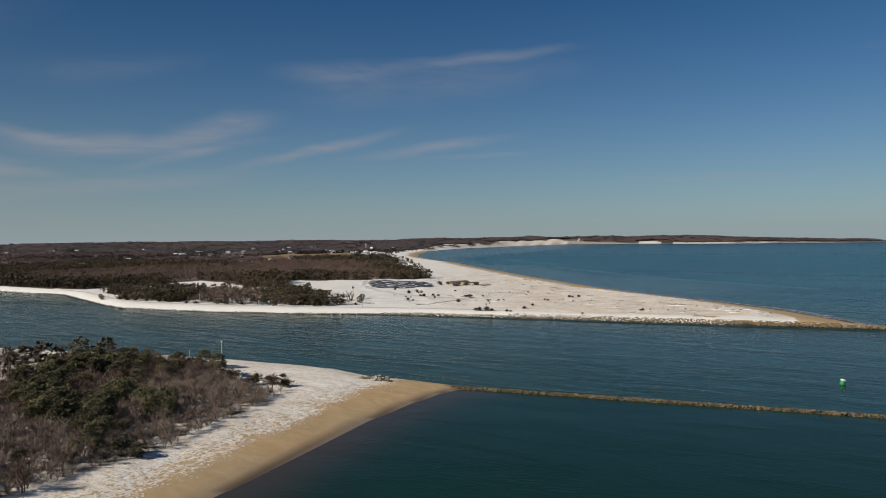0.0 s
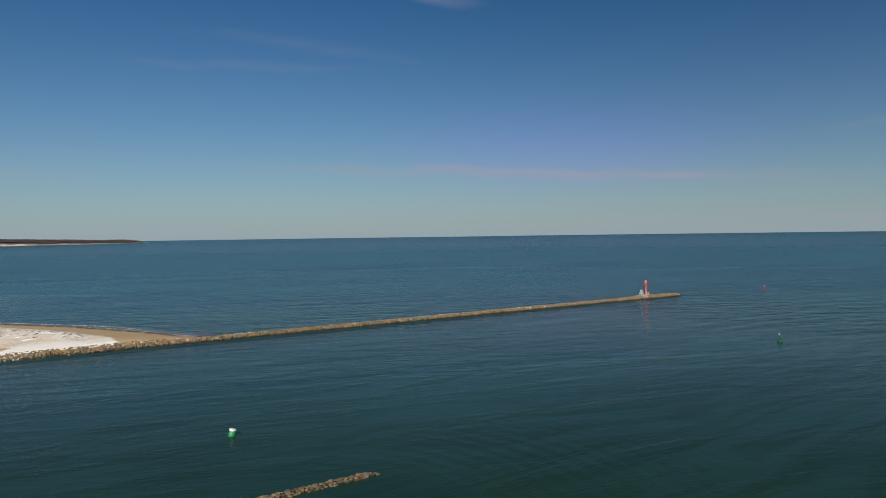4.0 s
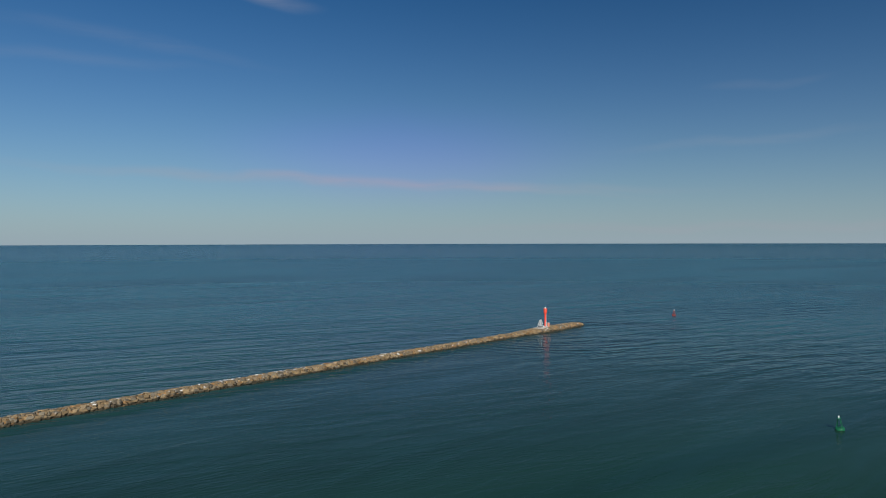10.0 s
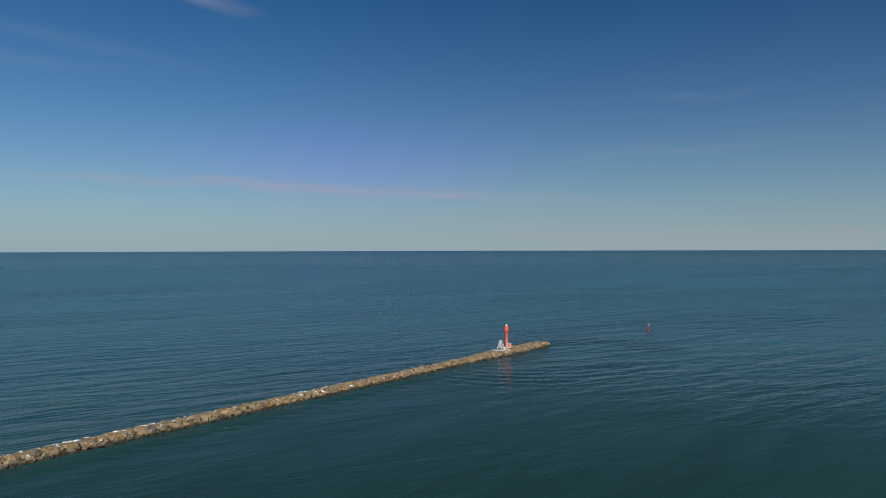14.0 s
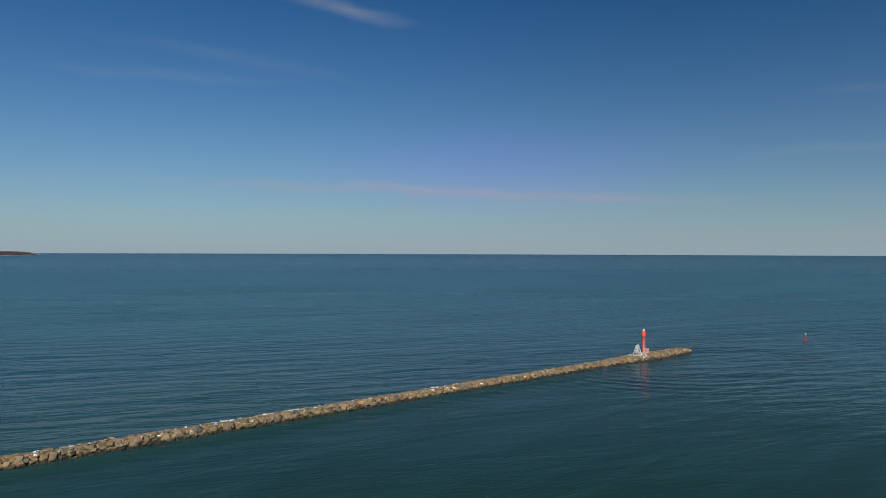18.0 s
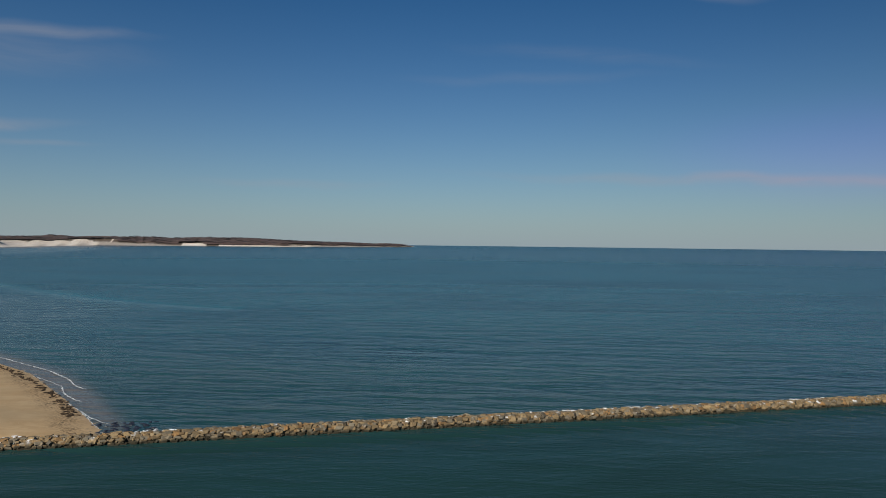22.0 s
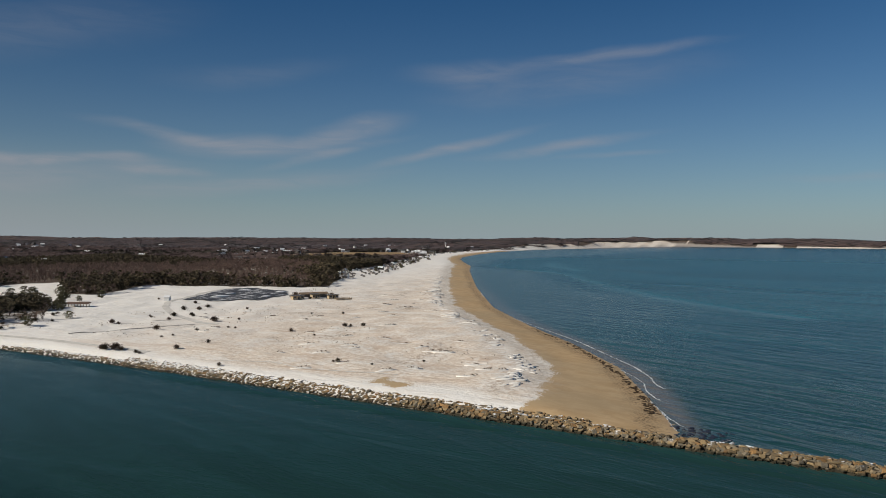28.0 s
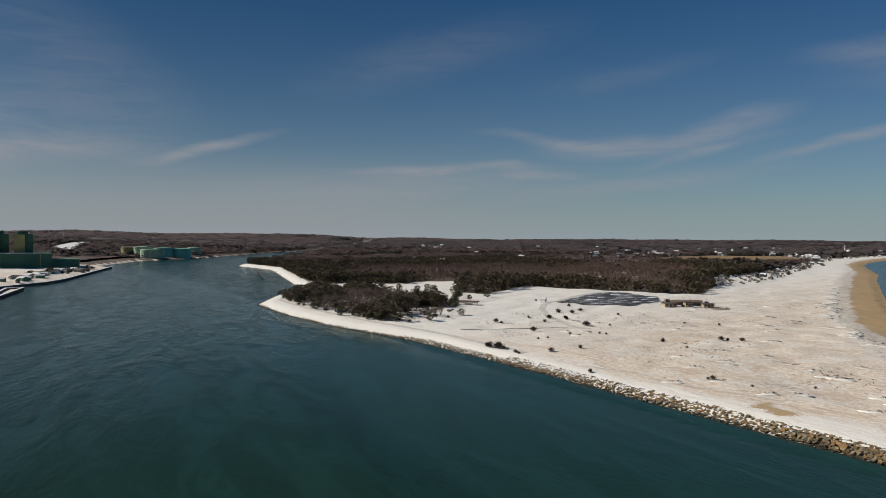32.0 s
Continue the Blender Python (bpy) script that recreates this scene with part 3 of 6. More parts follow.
    sand = np.maximum(sand, np.clip(blow, 0, 1))
    coast = y > 2300
    sand = np.where(coast, np.clip((26 - don) / 10, 0, 1) * 0.35, sand)
    wet = np.where(on, np.clip(1 - np.minimum(don, dos) / 5, 0, 1), 1.0)
    wrack = np.exp(-(((don - 8 - 0.3 * wob) / 2.2) ** 2)) * in_n
    wood = inside(x, y, WOOD_MAIN) | inside(x, y, WOOD_POINT) | inside(x, y, WOOD_SOUTH)
    scar = (bearing < -4) & (don < 95 + 25 * wave_noise(x, y, 120, 22)) & (((bearing > -17.5) & (bearing < -10.4)) | ((wave_noise(x, y, 60, 23) > -0.1) & (bearing < -10.4) | (don < 38)))
    wood = np.where(coast, in_n & ~scar & (don > 26), wood)
    wood = (wood | ((x < -1650) & on & (np.minimum(dcn, dcs) > 5)) | (in_s & (x < -1400) & (x > -1660) & (dcs > 9 + 0.5 * wob))) & ~inside(x, y, VILLAGE) & ~inside(x, y, CLEARINGS[0]) & ~inside(x, y, CLEARINGS[1])
    mixed = in_s * np.exp(-(((dos - 20 - 0.5 * wob) / 7) ** 2))
    fringe = in_n * np.exp(-(((don - 34 - 0.4 * wob) / 6.5) ** 2)) * np.clip((y - 20) / 20, 0, 1) * np.clip((1000 - y) / 100, 0, 1)
    crest = in_n * np.exp(-(((don - 44 - 0.7 * wob) / 4.5) ** 2)) * np.clip((y - 14) / 20, 0, 1) * np.clip((1000 - y) / 100, 0, 1)
    damp = in_s * np.clip(1.15 - dos / 2.6, 0, 1)
    marsh = inside(x, y, MARSH)
    grass = np.clip((don - 20) / 20, 0.6, 1) * np.clip((dcn - 7 - 5 * np.exp(-(((x + 348) / 24) ** 2)) - 0.3 * wob) / 8, 0.05, 1) * (0.12 + 0.88 * np.clip((x + 560 + 0.35 * (y - 60) + wob) / 110, 0, 1))
    grass = grass * (1 - 0.2 * np.exp(-(((don - 37 - wob) / 6) ** 2)))
    grass = np.where(in_s, 0.75, grass)
    wood = np.where(in_s & (x > -620) & (y > -420), wood * 0.52, np.where(in_n & (x > -850) & (y < 108), wood * 0.5, wood * 1.0))
    return z, dict(sand=sand, wet=wet, wrack=wrack, wood=wood * ~marsh, marsh=marsh, grass=grass, mixed=mixed, damp=damp, fringe=fringe, crest=crest)


def height(x, y):
    return float(land(np.array([x]), np.array([y]))[0][0])


# ---- mesh helpers ----
def mesh_from(name, verts, faces, mats, smooth=False):
    me = bpy.data.meshes.new(name)
    verts, faces = np.asarray(verts, np.float32), np.asarray(faces, np.int32)
    n = faces.shape[1]
    me.vertices.add(len(verts))
    me.vertices.foreach_set("co", verts.ravel())
    me.loops.add(faces.size)
    me.loops.foreach_set("vertex_index", faces.ravel())
    me.polygons.add(len(faces))
    me.polygons.foreach_set("loop_start", np.arange(0, faces.size, n, dtype=np.int32))
    me.polygons.foreach_set("use_smooth", np.full(len(faces), smooth))
    me.update(calc_edges=True)
    me.validate()
    for m in mats if isinstance(mats, (list, tuple)) else [mats]:
        me.materials.append(m)
    return me


def part(name, bm, mat, parent=None, label="", smooth=False):
    me = bpy.data.meshes.new(name)
    bmesh.ops.recalc_face_normals(bm, faces=bm.faces[:])
    for f in bm.faces:
        f.smooth = smooth
    bm.to_mesh(me)
    bm.free()
    me.materials.append(mat)
    ob = new(name, me)
    if parent:
        ob.parent = parent
    if label:
        ob["label"] = label
    return ob


def thing(name, x, y, z, turn=0.0, **tags):
    ob = new(name)
    ob.matrix_basis = pose(x, y, z, 0, 0, turn)
    return tagged(ob, **tags)


def box(bm, x0, y0, z0, x1, y1, z1, bevel=0.0):
    m = Matrix.Translation(((x0 + x1) / 2, (y0 + y1) / 2, (z0 + z1) / 2)) @ Matrix.Diagonal((x1 - x0, y1 - y0, z1 - z0, 1))
    made = bmesh.ops.create_cube(bm, size=1, matrix=m)["verts"]
    if bevel:
        edges = list({e for v in made for e in v.link_edges})
        bmesh.ops.bevel(bm, geom=edges, offset=bevel, segments=1, affect="EDGES")
    return bm


def rod(bm, a, b, r0, r1, n=8):
    a, b = Vector(a), Vector(b)
    m = Matrix.Translation((a + b) / 2) @ (b - a).to_track_quat("Z", "Y").to_matrix().to_4x4()
    bmesh.ops.create_cone(bm, cap_ends=True, segments=n, radius1=r0, radius2=r1, depth=(b - a).length, matrix=m)
    return bm


def lathe(bm, profile, n=24):
    rings = [[bm.verts.new((r * math.cos(2 * math.pi * k / n), r * math.sin(2 * math.pi * k / n), z)) for k in range(n)] for r, z in profile]
    for lo, hi in zip(rings, rings[1:]):
        for k in range(n):
            bm.faces.new((lo[k], lo[(k + 1) % n], hi[(k + 1) % n], hi[k]))
    bm.faces.new(rings[0][::-1])
    bm.faces.new(rings[-1])
    return bm


# ---- ground and water ----
def spaced(lo, a, b, hi, step, grow):
    mid = list(np.arange(a, b + step, step))
    out, s = [], step
    v = a
    while v > lo:
        s *= grow
        v -= s
        out.append(max(v, lo))
    up, s, v = [], step, mid[-1]
    while v < hi:
        s *= grow
        v += s
        up.append(min(v, hi))
    return np.array(out[::-1] + mid + up)


def build_ground():
    xs = spaced(EYE_PLAN[0] - REACH, -1010, -262, 760, 3.0, 1.05)
    ys = spaced(EYE_PLAN[1] - 2600, -420, 560, EYE_PLAN[1] + REACH, 3.0, 1.035)
    gx, gy = np.meshgrid(xs, ys)
    x, y = gx.ravel(), gy.ravel()
    z, masks = land(x, y)
    idx = np.arange(len(x)).reshape(gx.shape)
    faces = np.stack([idx[:-1, :-1], idx[:-1, 1:], idx[1:, 1:], idx[1:, :-1]], -1).reshape(-1, 4)
    keep = np.hypot(x[faces].mean(1) - EYE_PLAN[0], y[faces].mean(1) - EYE_PLAN[1]) < REACH + 60
    me = mesh_from("ground", np.stack([x, y, z], 1), faces[keep], GROUND, True)
    for name, value in masks.items():
        me.attributes.new(name, "FLOAT", "POINT").data.foreach_set("value", np.asarray(value, np.float32))
    tagged(new("ground", me), "snow-dusted dune grass, tan sand beach and leaf-littered woodland floor", "ground", kind="structure")


CURRENT = [(-640, -60), (-519, -66), (-370, -82), (-250, -97), (-187, -117), (-88, -144), (-20, -155), (200, -185)]
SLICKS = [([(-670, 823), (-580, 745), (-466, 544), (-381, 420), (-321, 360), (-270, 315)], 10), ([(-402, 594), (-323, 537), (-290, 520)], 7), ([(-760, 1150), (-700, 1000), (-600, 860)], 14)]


def build_water():
    n, m = 480, 360
    rings = np.geomspace(6, REACH, m)
    a = np.arange(n) * 2 * math.pi / n
    x = np.r_[EYE_PLAN[0], EYE_PLAN[0] + np.outer(rings, np.cos(a)).ravel()]
    y = np.r_[EYE_PLAN[1], EYE_PLAN[1] + np.outer(rings, np.sin(a)).ravel()]
    idx = 1 + np.arange(m * n).reshape(m, n)
    nxt = np.roll(idx, -1, 1)
    quads = np.stack([idx[:-1], idx[1:], nxt[1:], nxt[:-1]], -1).reshape(-1, 4)
    tris = np.concatenate([quads[:, [0, 1, 2]], quads[:, [0, 2, 3]], np.stack([np.zeros(n, int), idx[0], nxt[0]], -1)])
    me = mesh_from("water", np.stack([x, y, lift(x, y)], 1), tris, WATER, True)
    don, dos = edge_distance(x, y, OCEAN_N), edge_distance(x, y, OCEAN_S)
    r = np.hypot(x - EYE_PLAN[0], y - EYE_PLAN[1])
    south_of_line = np.interp(x, *zip(*CURRENT)) - y
    canal = np.clip(0.5 + south_of_line / 26, 0.62, 1) * np.clip((6 - y) / 14, 0, 1) * np.clip((90 - x) / 160, 0, 1)
    canal = np.where((x < -470) & (y < 100 + 0.42 * (-x - 440)), np.clip((-470 - x) / 110, canal, 1.0), canal)
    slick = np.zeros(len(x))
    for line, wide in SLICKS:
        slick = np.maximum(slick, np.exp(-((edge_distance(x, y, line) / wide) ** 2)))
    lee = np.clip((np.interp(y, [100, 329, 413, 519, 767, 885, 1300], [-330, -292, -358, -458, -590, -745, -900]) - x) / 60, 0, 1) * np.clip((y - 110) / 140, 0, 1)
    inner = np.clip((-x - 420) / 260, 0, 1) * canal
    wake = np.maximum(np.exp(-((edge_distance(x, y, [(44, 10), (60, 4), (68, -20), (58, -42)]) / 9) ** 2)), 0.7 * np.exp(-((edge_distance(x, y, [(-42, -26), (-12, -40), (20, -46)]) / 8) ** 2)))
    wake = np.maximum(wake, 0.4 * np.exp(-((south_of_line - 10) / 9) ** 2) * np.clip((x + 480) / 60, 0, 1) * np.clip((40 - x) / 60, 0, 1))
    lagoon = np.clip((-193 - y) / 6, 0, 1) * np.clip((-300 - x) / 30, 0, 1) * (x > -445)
    tip, head = np.hypot(x + 346, y + 204), np.hypot(x - 12, y + 4)
    waters = dict(shoal=0.95 / (1 + np.exp((don - 2 - 3.5 * np.clip((y - 15) / 50, 0, 1)) / 1.0)) * np.clip((np.abs(y - 2) - 7) / 8, 0, 1) * np.interp(r, [300, 800], [1, 0.3]),
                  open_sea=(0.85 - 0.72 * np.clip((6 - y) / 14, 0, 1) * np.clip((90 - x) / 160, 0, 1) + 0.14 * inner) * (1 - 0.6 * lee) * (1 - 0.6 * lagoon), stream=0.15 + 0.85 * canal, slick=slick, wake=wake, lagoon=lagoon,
                  plume=np.clip((x + 330) / 120, 0, 1) * np.clip((south_of_line + 25) / 45, 0, 1) * np.clip((y + 190) / 50, 0, 1) * np.clip((60 - x) / 150, 0, 1),
                  murk=np.exp(-((dos / 11) ** 2)) * (y < -194), eddy=np.exp(-(((tip - 62) / 30) ** 2)) * np.clip((x + 332) / 14, 0, 1) * np.clip((-168 - y) / 20, 0, 1),
                  head_eddy=np.exp(-(((head - 52) / 20) ** 2)) * np.clip((20 - y) / 20, 0, 1),
                  view_range=np.interp(r, [220, 330, 480, 900, 1700, 2500, 4880], [0, 0.22, 0.45, 0.66, 0.68, 0.34, 0.3]) * (1 - canal) * (1 - 0.8 * lee))
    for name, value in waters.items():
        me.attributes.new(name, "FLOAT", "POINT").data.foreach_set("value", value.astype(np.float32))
    tagged(new("water", me), "rippled dark teal sea and canal water", "water", kind="structure")


build_ground()
build_water()


# ---- boulders ----
def boulder_mesh(name, seed, mat, size=1.0):
    rng = random.Random(seed)
    bm = bmesh.new()
    for sx in (-1, 1):
        for sy in (-1, 1):
            for sz in (-1, 1):
                for _ in range(2):
                    v = Vector((sx * rng.uniform(0.42, 1), sy * rng.uniform(0.4, 1), sz * rng.uniform(0.45, 1)))
                    bm.verts.new((v.x * 1.0 * size, v.y * 0.72 * size, v.z * 0.46 * size))
    hull = bmesh.ops.convex_hull(bm, input=bm.verts[:])
    bmesh.ops.delete(bm, geom=[g for g in hull["geom_interior"] if isinstance(g, bmesh.types.BMVert)], context="VERTS")
    me = bpy.data.meshes.new(name)
    bm.to_mesh(me)
    bm.free()
    me.materials.append(mat)
    return me


BOULDERS = [boulder_mesh("boulder", 40 + k, STONE) for k in range(10)]


def boulder_arrays():
    out = []
    for me in BOULDERS:
        co = np.empty(len(me.vertices) * 3, np.float32)
        me.vertices.foreach_get("co", co)
        out.append((co.reshape(-1, 3), np.array([p.vertices[:] for p in me.polygons], np.int32)))
    return out


BOULDER_ARRAYS = boulder_arrays()


def scatter(name, kinds, places, mat, smooth=False):
    """One mesh of many copies. kinds: vertex and triangle arrays; places: rows of kind, x, y, z, sx, sy, sz, turn, lean."""
    places = np.asarray(places, float)
    verts, faces, at = [], [], 0
    for k, (co, tri) in enumerate(kinds):
        rows = places[places[:, 0].astype(int) == k]
        if not len(rows):
            continue
        p = co[None] * rows[:, None, 4:7]
        c, s = np.cos(rows[:, 8:9]), np.sin(rows[:, 8:9])
        p = np.stack([p[..., 0], c * p[..., 1] - s * p[..., 2], s * p[..., 1] + c * p[..., 2]], -1)
        c, s = np.cos(rows[:, 7:8]), np.sin(rows[:, 7:8])
        p = np.stack([c * p[..., 0] - s * p[..., 1], s * p[..., 0] + c * p[..., 1], p[..., 2]], -1) + rows[:, None, 1:4]
        verts.append(p.reshape(-1, 3))
        faces.append((tri[None] + (np.arange(len(rows)) * len(co))[:, None, None] + at).reshape(-1, 3))
        at += len(rows) * len(co)
    return mesh_from(name, np.concatenate(verts), np.concatenate(faces), mat, smooth)


def stone_row(rng, x, y, z, size, spread=0.25, turn=0.0, lean=0.0):
    s = size * rng.choice((0.62, 0.8, 0.95, 1.1, 1.3))
    return (rng.randrange(10), x + rng.uniform(-1, 1) * spread, y + rng.uniform(-1, 1) * spread, z + rng.uniform(-0.14, 0.16) * size,
            s * rng.uniform(0.85, 1.2), s * rng.uniform(0.85, 1.15), s * rng.uniform(0.85, 1.15), turn + rng.gauss(0, 0.45), lean + rng.uniform(-0.3, 0.3))


def stone_parts(rows, parent, meshes=None):
    for k, x, y, z, sx, sy, sz, turn, lean in rows:
        ob = new("boulder", (meshes or BOULDERS)[k])
        ob.parent = parent
        ob.matrix_basis = Matrix.LocRotScale((x, y, z), Euler((lean, 0, turn)), (sx, sy, sz))


def core(name, xs, section, mat, parent):
    """A rubble core along x: section gives rows of y, z for each x."""
    bm = bmesh.new()
    rings = [[bm.verts.new((x, y, z)) for y, z in section(x)] for x in xs]
    for a, b in zip(rings, rings[1:]):
        for k in range(len(a)):
            bm.faces.new((a[k], a[(k + 1) % len(a)], b[(k + 1) % len(b)], b[k]))
    bm.faces.new(rings[0])
    bm.faces.new(rings[-1][::-1])
    return part(name, bm, mat, parent)


def jetty_shape(x):
    """Half width and crest height of the long jetty at x."""
    head = max(0.0, 1 - abs(x - 14) / 34)
    taper = min(1.0, max(0.12, (44.5 - x) / 7))
    return (2.4 + 2.6 * head) * taper ** 0.5, (1.75 + 0.35 * head) * min(1, 0.35 + 0.65 * taper)


JETTY_Y = 4.0


def build_north_jetty():
    rng = random.Random(5)
    jetty = thing("jetty", 0, 0, 0, label="long straight jetty of tan and grey granite boulders", category="jetty")
    far, near, snowy = [], [], []
    x = -352.0
    while x < 43.5:
        half, crest = jetty_shape(x)
        lanes = [(-1.05, 0.0), (-0.92, 0.3), (-0.76, 0.6), (-0.55, 0.86), (-0.28, 0.98), (0.02, 1.0), (0.3, 1.0), (0.55, 0.9), (0.78, 0.55), (1.0, 0.1)]
        if x > -24:
            lanes += [(-0.65, 0.72), (-0.42, 0.94), (-0.13, 1.0), (0.16, 1.02), (0.43, 0.96)]
        for f, h in lanes:
            tilt = 0.75 if f < -0.5 else -0.6 if f > 0.5 else 0.0
            row = stone_row(rng, x + rng.uniform(-0.9, 0.9), JETTY_Y + f * half, h * crest - 0.22, 0.70, 0.32, 0.0, tilt)
            dusted = f > 0.25 and -330 < x < -60 and rng.random() < 0.5 * max(0.0, math.sin(x * 0.11) + math.sin(x * 0.037 + 1) + 0.55)
            (near if -300 < x < -272 and len(near) < 300 else snowy if dusted else far).append(row)
        x += rng.uniform(0.74, 0.98)
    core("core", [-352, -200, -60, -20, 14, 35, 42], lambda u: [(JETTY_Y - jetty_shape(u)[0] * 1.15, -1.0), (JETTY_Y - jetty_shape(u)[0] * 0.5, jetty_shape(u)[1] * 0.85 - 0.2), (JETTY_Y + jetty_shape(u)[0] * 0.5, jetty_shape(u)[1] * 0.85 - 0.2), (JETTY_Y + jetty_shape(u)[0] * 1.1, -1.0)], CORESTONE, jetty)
    rest = new("riprap", scatter("riprap", BOULDER_ARRAYS, far, STONES))
    rest.parent = jetty
    tagged(rest, kind="stuff")
    drift = new("snowy_riprap", scatter("snowy_riprap", BOULDER_ARRAYS, snowy, SNOWSTONE))
    drift.parent = jetty
    tagged(drift, kind="stuff")
    stone_parts(near, jetty)


def build_south_jetty():
    rng = random.Random(6)
    jetty = thing("jetty", 0, 0, 0, label="low jetty of dark weed-stained granite boulders", category="jetty")
    near, far = [], []
    x = -465.0
    while x < -311:
        end = min(1.0, (-309 - x) / 5)
        for f, h in ((-1.1, 0.05), (-0.65, 0.42), (-0.1, 0.66), (0.4, 0.45), (0.95, 0.05)):
            row = stone_row(rng, x + rng.uniform(-0.6, 0.6), -190.8 + f * end, h * end - 0.12, 0.44, 0.25, 0.0, -0.5 * f)
            (near if x > -352 and len(near) < 300 else far).append(row)
        x += rng.uniform(0.62, 0.86)
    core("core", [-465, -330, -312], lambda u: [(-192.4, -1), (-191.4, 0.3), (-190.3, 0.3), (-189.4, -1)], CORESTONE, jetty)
    rest = new("riprap", scatter("riprap", BOULDER_ARRAYS, far, WEEDSTONES))
    rest.parent = jetty
    tagged(rest, kind="stuff")
    meshes = []
    for me in BOULDERS:
        copy = me.copy()
        copy.materials[0] = WEEDSTONE
        meshes.append(copy)
    stone_parts(near, jetty, meshes)


def along(line, step):
    out = []
    for (ax, ay), (bx, by) in zip(line, line[1:]):
        n = max(1, int(math.hypot(bx - ax, by - ay) / step))
        out += [(ax + (bx - ax) * k / n, ay + (by - ay) * k / n, math.atan2(by - ay, bx - ax)) for k in range(n)]
    return out


def build_revetment():
    rng = random.Random(7)
    rows, snowy = [], []
    for x, y, a in along(CANAL_N[1:12], 0.72):
        nx, ny = math.sin(a), -math.cos(a)
        reach = 6.0 if x > -470 else 4.2
        bare = np.interp(x, [-520, -430, -370, -330], [0.9, 2.6, 5.2, 5.8]) + rng.gauss(0, 0.7)
        for k in range(7 if x > -470 else 5):
            off = -0.6 + reach * (k + rng.uniform(0.1, 0.9)) / (7 if x > -470 else 5)
            if off > np.interp(x, [-640, -560, -490], [0.9, 1.5, 6.0]) + rng.gauss(0, 0.4):
                continue
            z = float(np.interp(off, [-0.6, 0, 6, 14], [-0.15, 0.1, 2.6, 3.1]))
            row = stone_row(rng, x + nx * off + rng.uniform(-0.6, 0.6), y + ny * off, z - 0.15, 0.55 if x > -470 else 0.48, 0.3, a, -0.4)
            (rows if off < bare else snowy).append(row)
    tagged(new("revetment", scatter("revetment", BOULDER_ARRAYS, rows, STONES)), "tan granite riprap along the canal bank", "riprap", kind="stuff")
    tagged(new("snowy_revetment", scatter("snowy_revetment", BOULDER_ARRAYS, snowy, SNOWSTONE)), "snow-covered granite riprap on the canal bank", "riprap", kind="stuff")


build_north_jetty()
build_south_jetty()
build_revetment()


def build_rubble():
    rng = random.Random(15)
    rows = [stone_row(rng, -461 + rng.gauss(0, 2.0), -196 + rng.gauss(0, 1.2), height(-461, -196) + rng.uniform(0, 0.5), 0.6) for _ in range(70)]
    tagged(new("rubble_heap", scatter("rubble_heap", BOULDER_ARRAYS, rows, SNOWSTONE)), "heap of snowy granite rubble at the jetty root", "rubble", kind="stuff")


build_rubble()


# ---- trees ----
def cone_arrays(points, radii, n=5):
    """A tapered, bent stem through the points."""
    verts, faces = [], []
    for p, r in zip(points, radii):
        for k in range(n):
            a = 2 * math.pi * k / n
            verts.append((p[0] + r * math.cos(a), p[1] + r * math.sin(a), p[2]))
    for j in range(len(points) - 1):
        for k in range(n):
            a, b = j * n + k, j * n + (k + 1) % n
            faces += [(a, b, b + n), (a, b + n, a + n)]
    return np.array(verts), np.array(faces)


def sprays(rng, centres, size, flat=0.5, stretch=1.0):
    """Small leaf or needle sprays: one crooked triangle each, about the centres."""
    n = len(centres)
    a = rng.normal(size=(n, 3)) * (1, 1, flat)
    b = rng.normal(size=(n, 3)) * (1, 1, flat)
    a /= np.linalg.norm(a, axis=1, keepdims=True)
    b -= (a * b).sum(1, keepdims=True) * a
    b /= np.linalg.norm(b, axis=1, keepdims=True)
    s = size * rng.uniform(0.6, 1.3, (n, 1))
    tri = np.stack([centres - a * s * 0.6 - b * s * 0.4, centres + a * s * 0.6 * stretch - b * s * 0.25, centres + b * s * 0.6], 1)
    return tri.reshape(-1, 3), np.arange(3 * n).reshape(-1, 3)


def join(*sets):
    verts, faces, at = [], [], 0
    for v, f in sets:
        verts.append(np.asarray(v, float))
        faces.append(np.asarray(f) + at)
        at += len(v)
    return np.concatenate(verts), np.concatenate(faces)


def pine_crown(seed, clumps, per, size, clump, tall=1.0):
    """Crown of a ragged pitch pine of unit height: needle sprays in clumps on whorls."""
    rng = np.random.default_rng(seed)
    h = rng.uniform(0.1, 0.98, clumps)
    reach = np.interp(h, [0.15, 0.4, 0.65, 0.87, 1.0], [0.22, 0.33, 0.34, 0.25, 0.07]) * rng.uniform(0.45, 1.15, clumps) / tall
    a = rng.uniform(0, 6.28, clumps)
    mid = np.stack([reach * np.cos(a), reach * np.sin(a), h + rng.normal(0, 0.02, clumps)], 1)
    pts = np.repeat(mid, per, 0) + rng.normal(0, clump, (clumps * per, 3)) * (1, 1, 0.6)
    return sprays(rng, pts, size, 0.45)


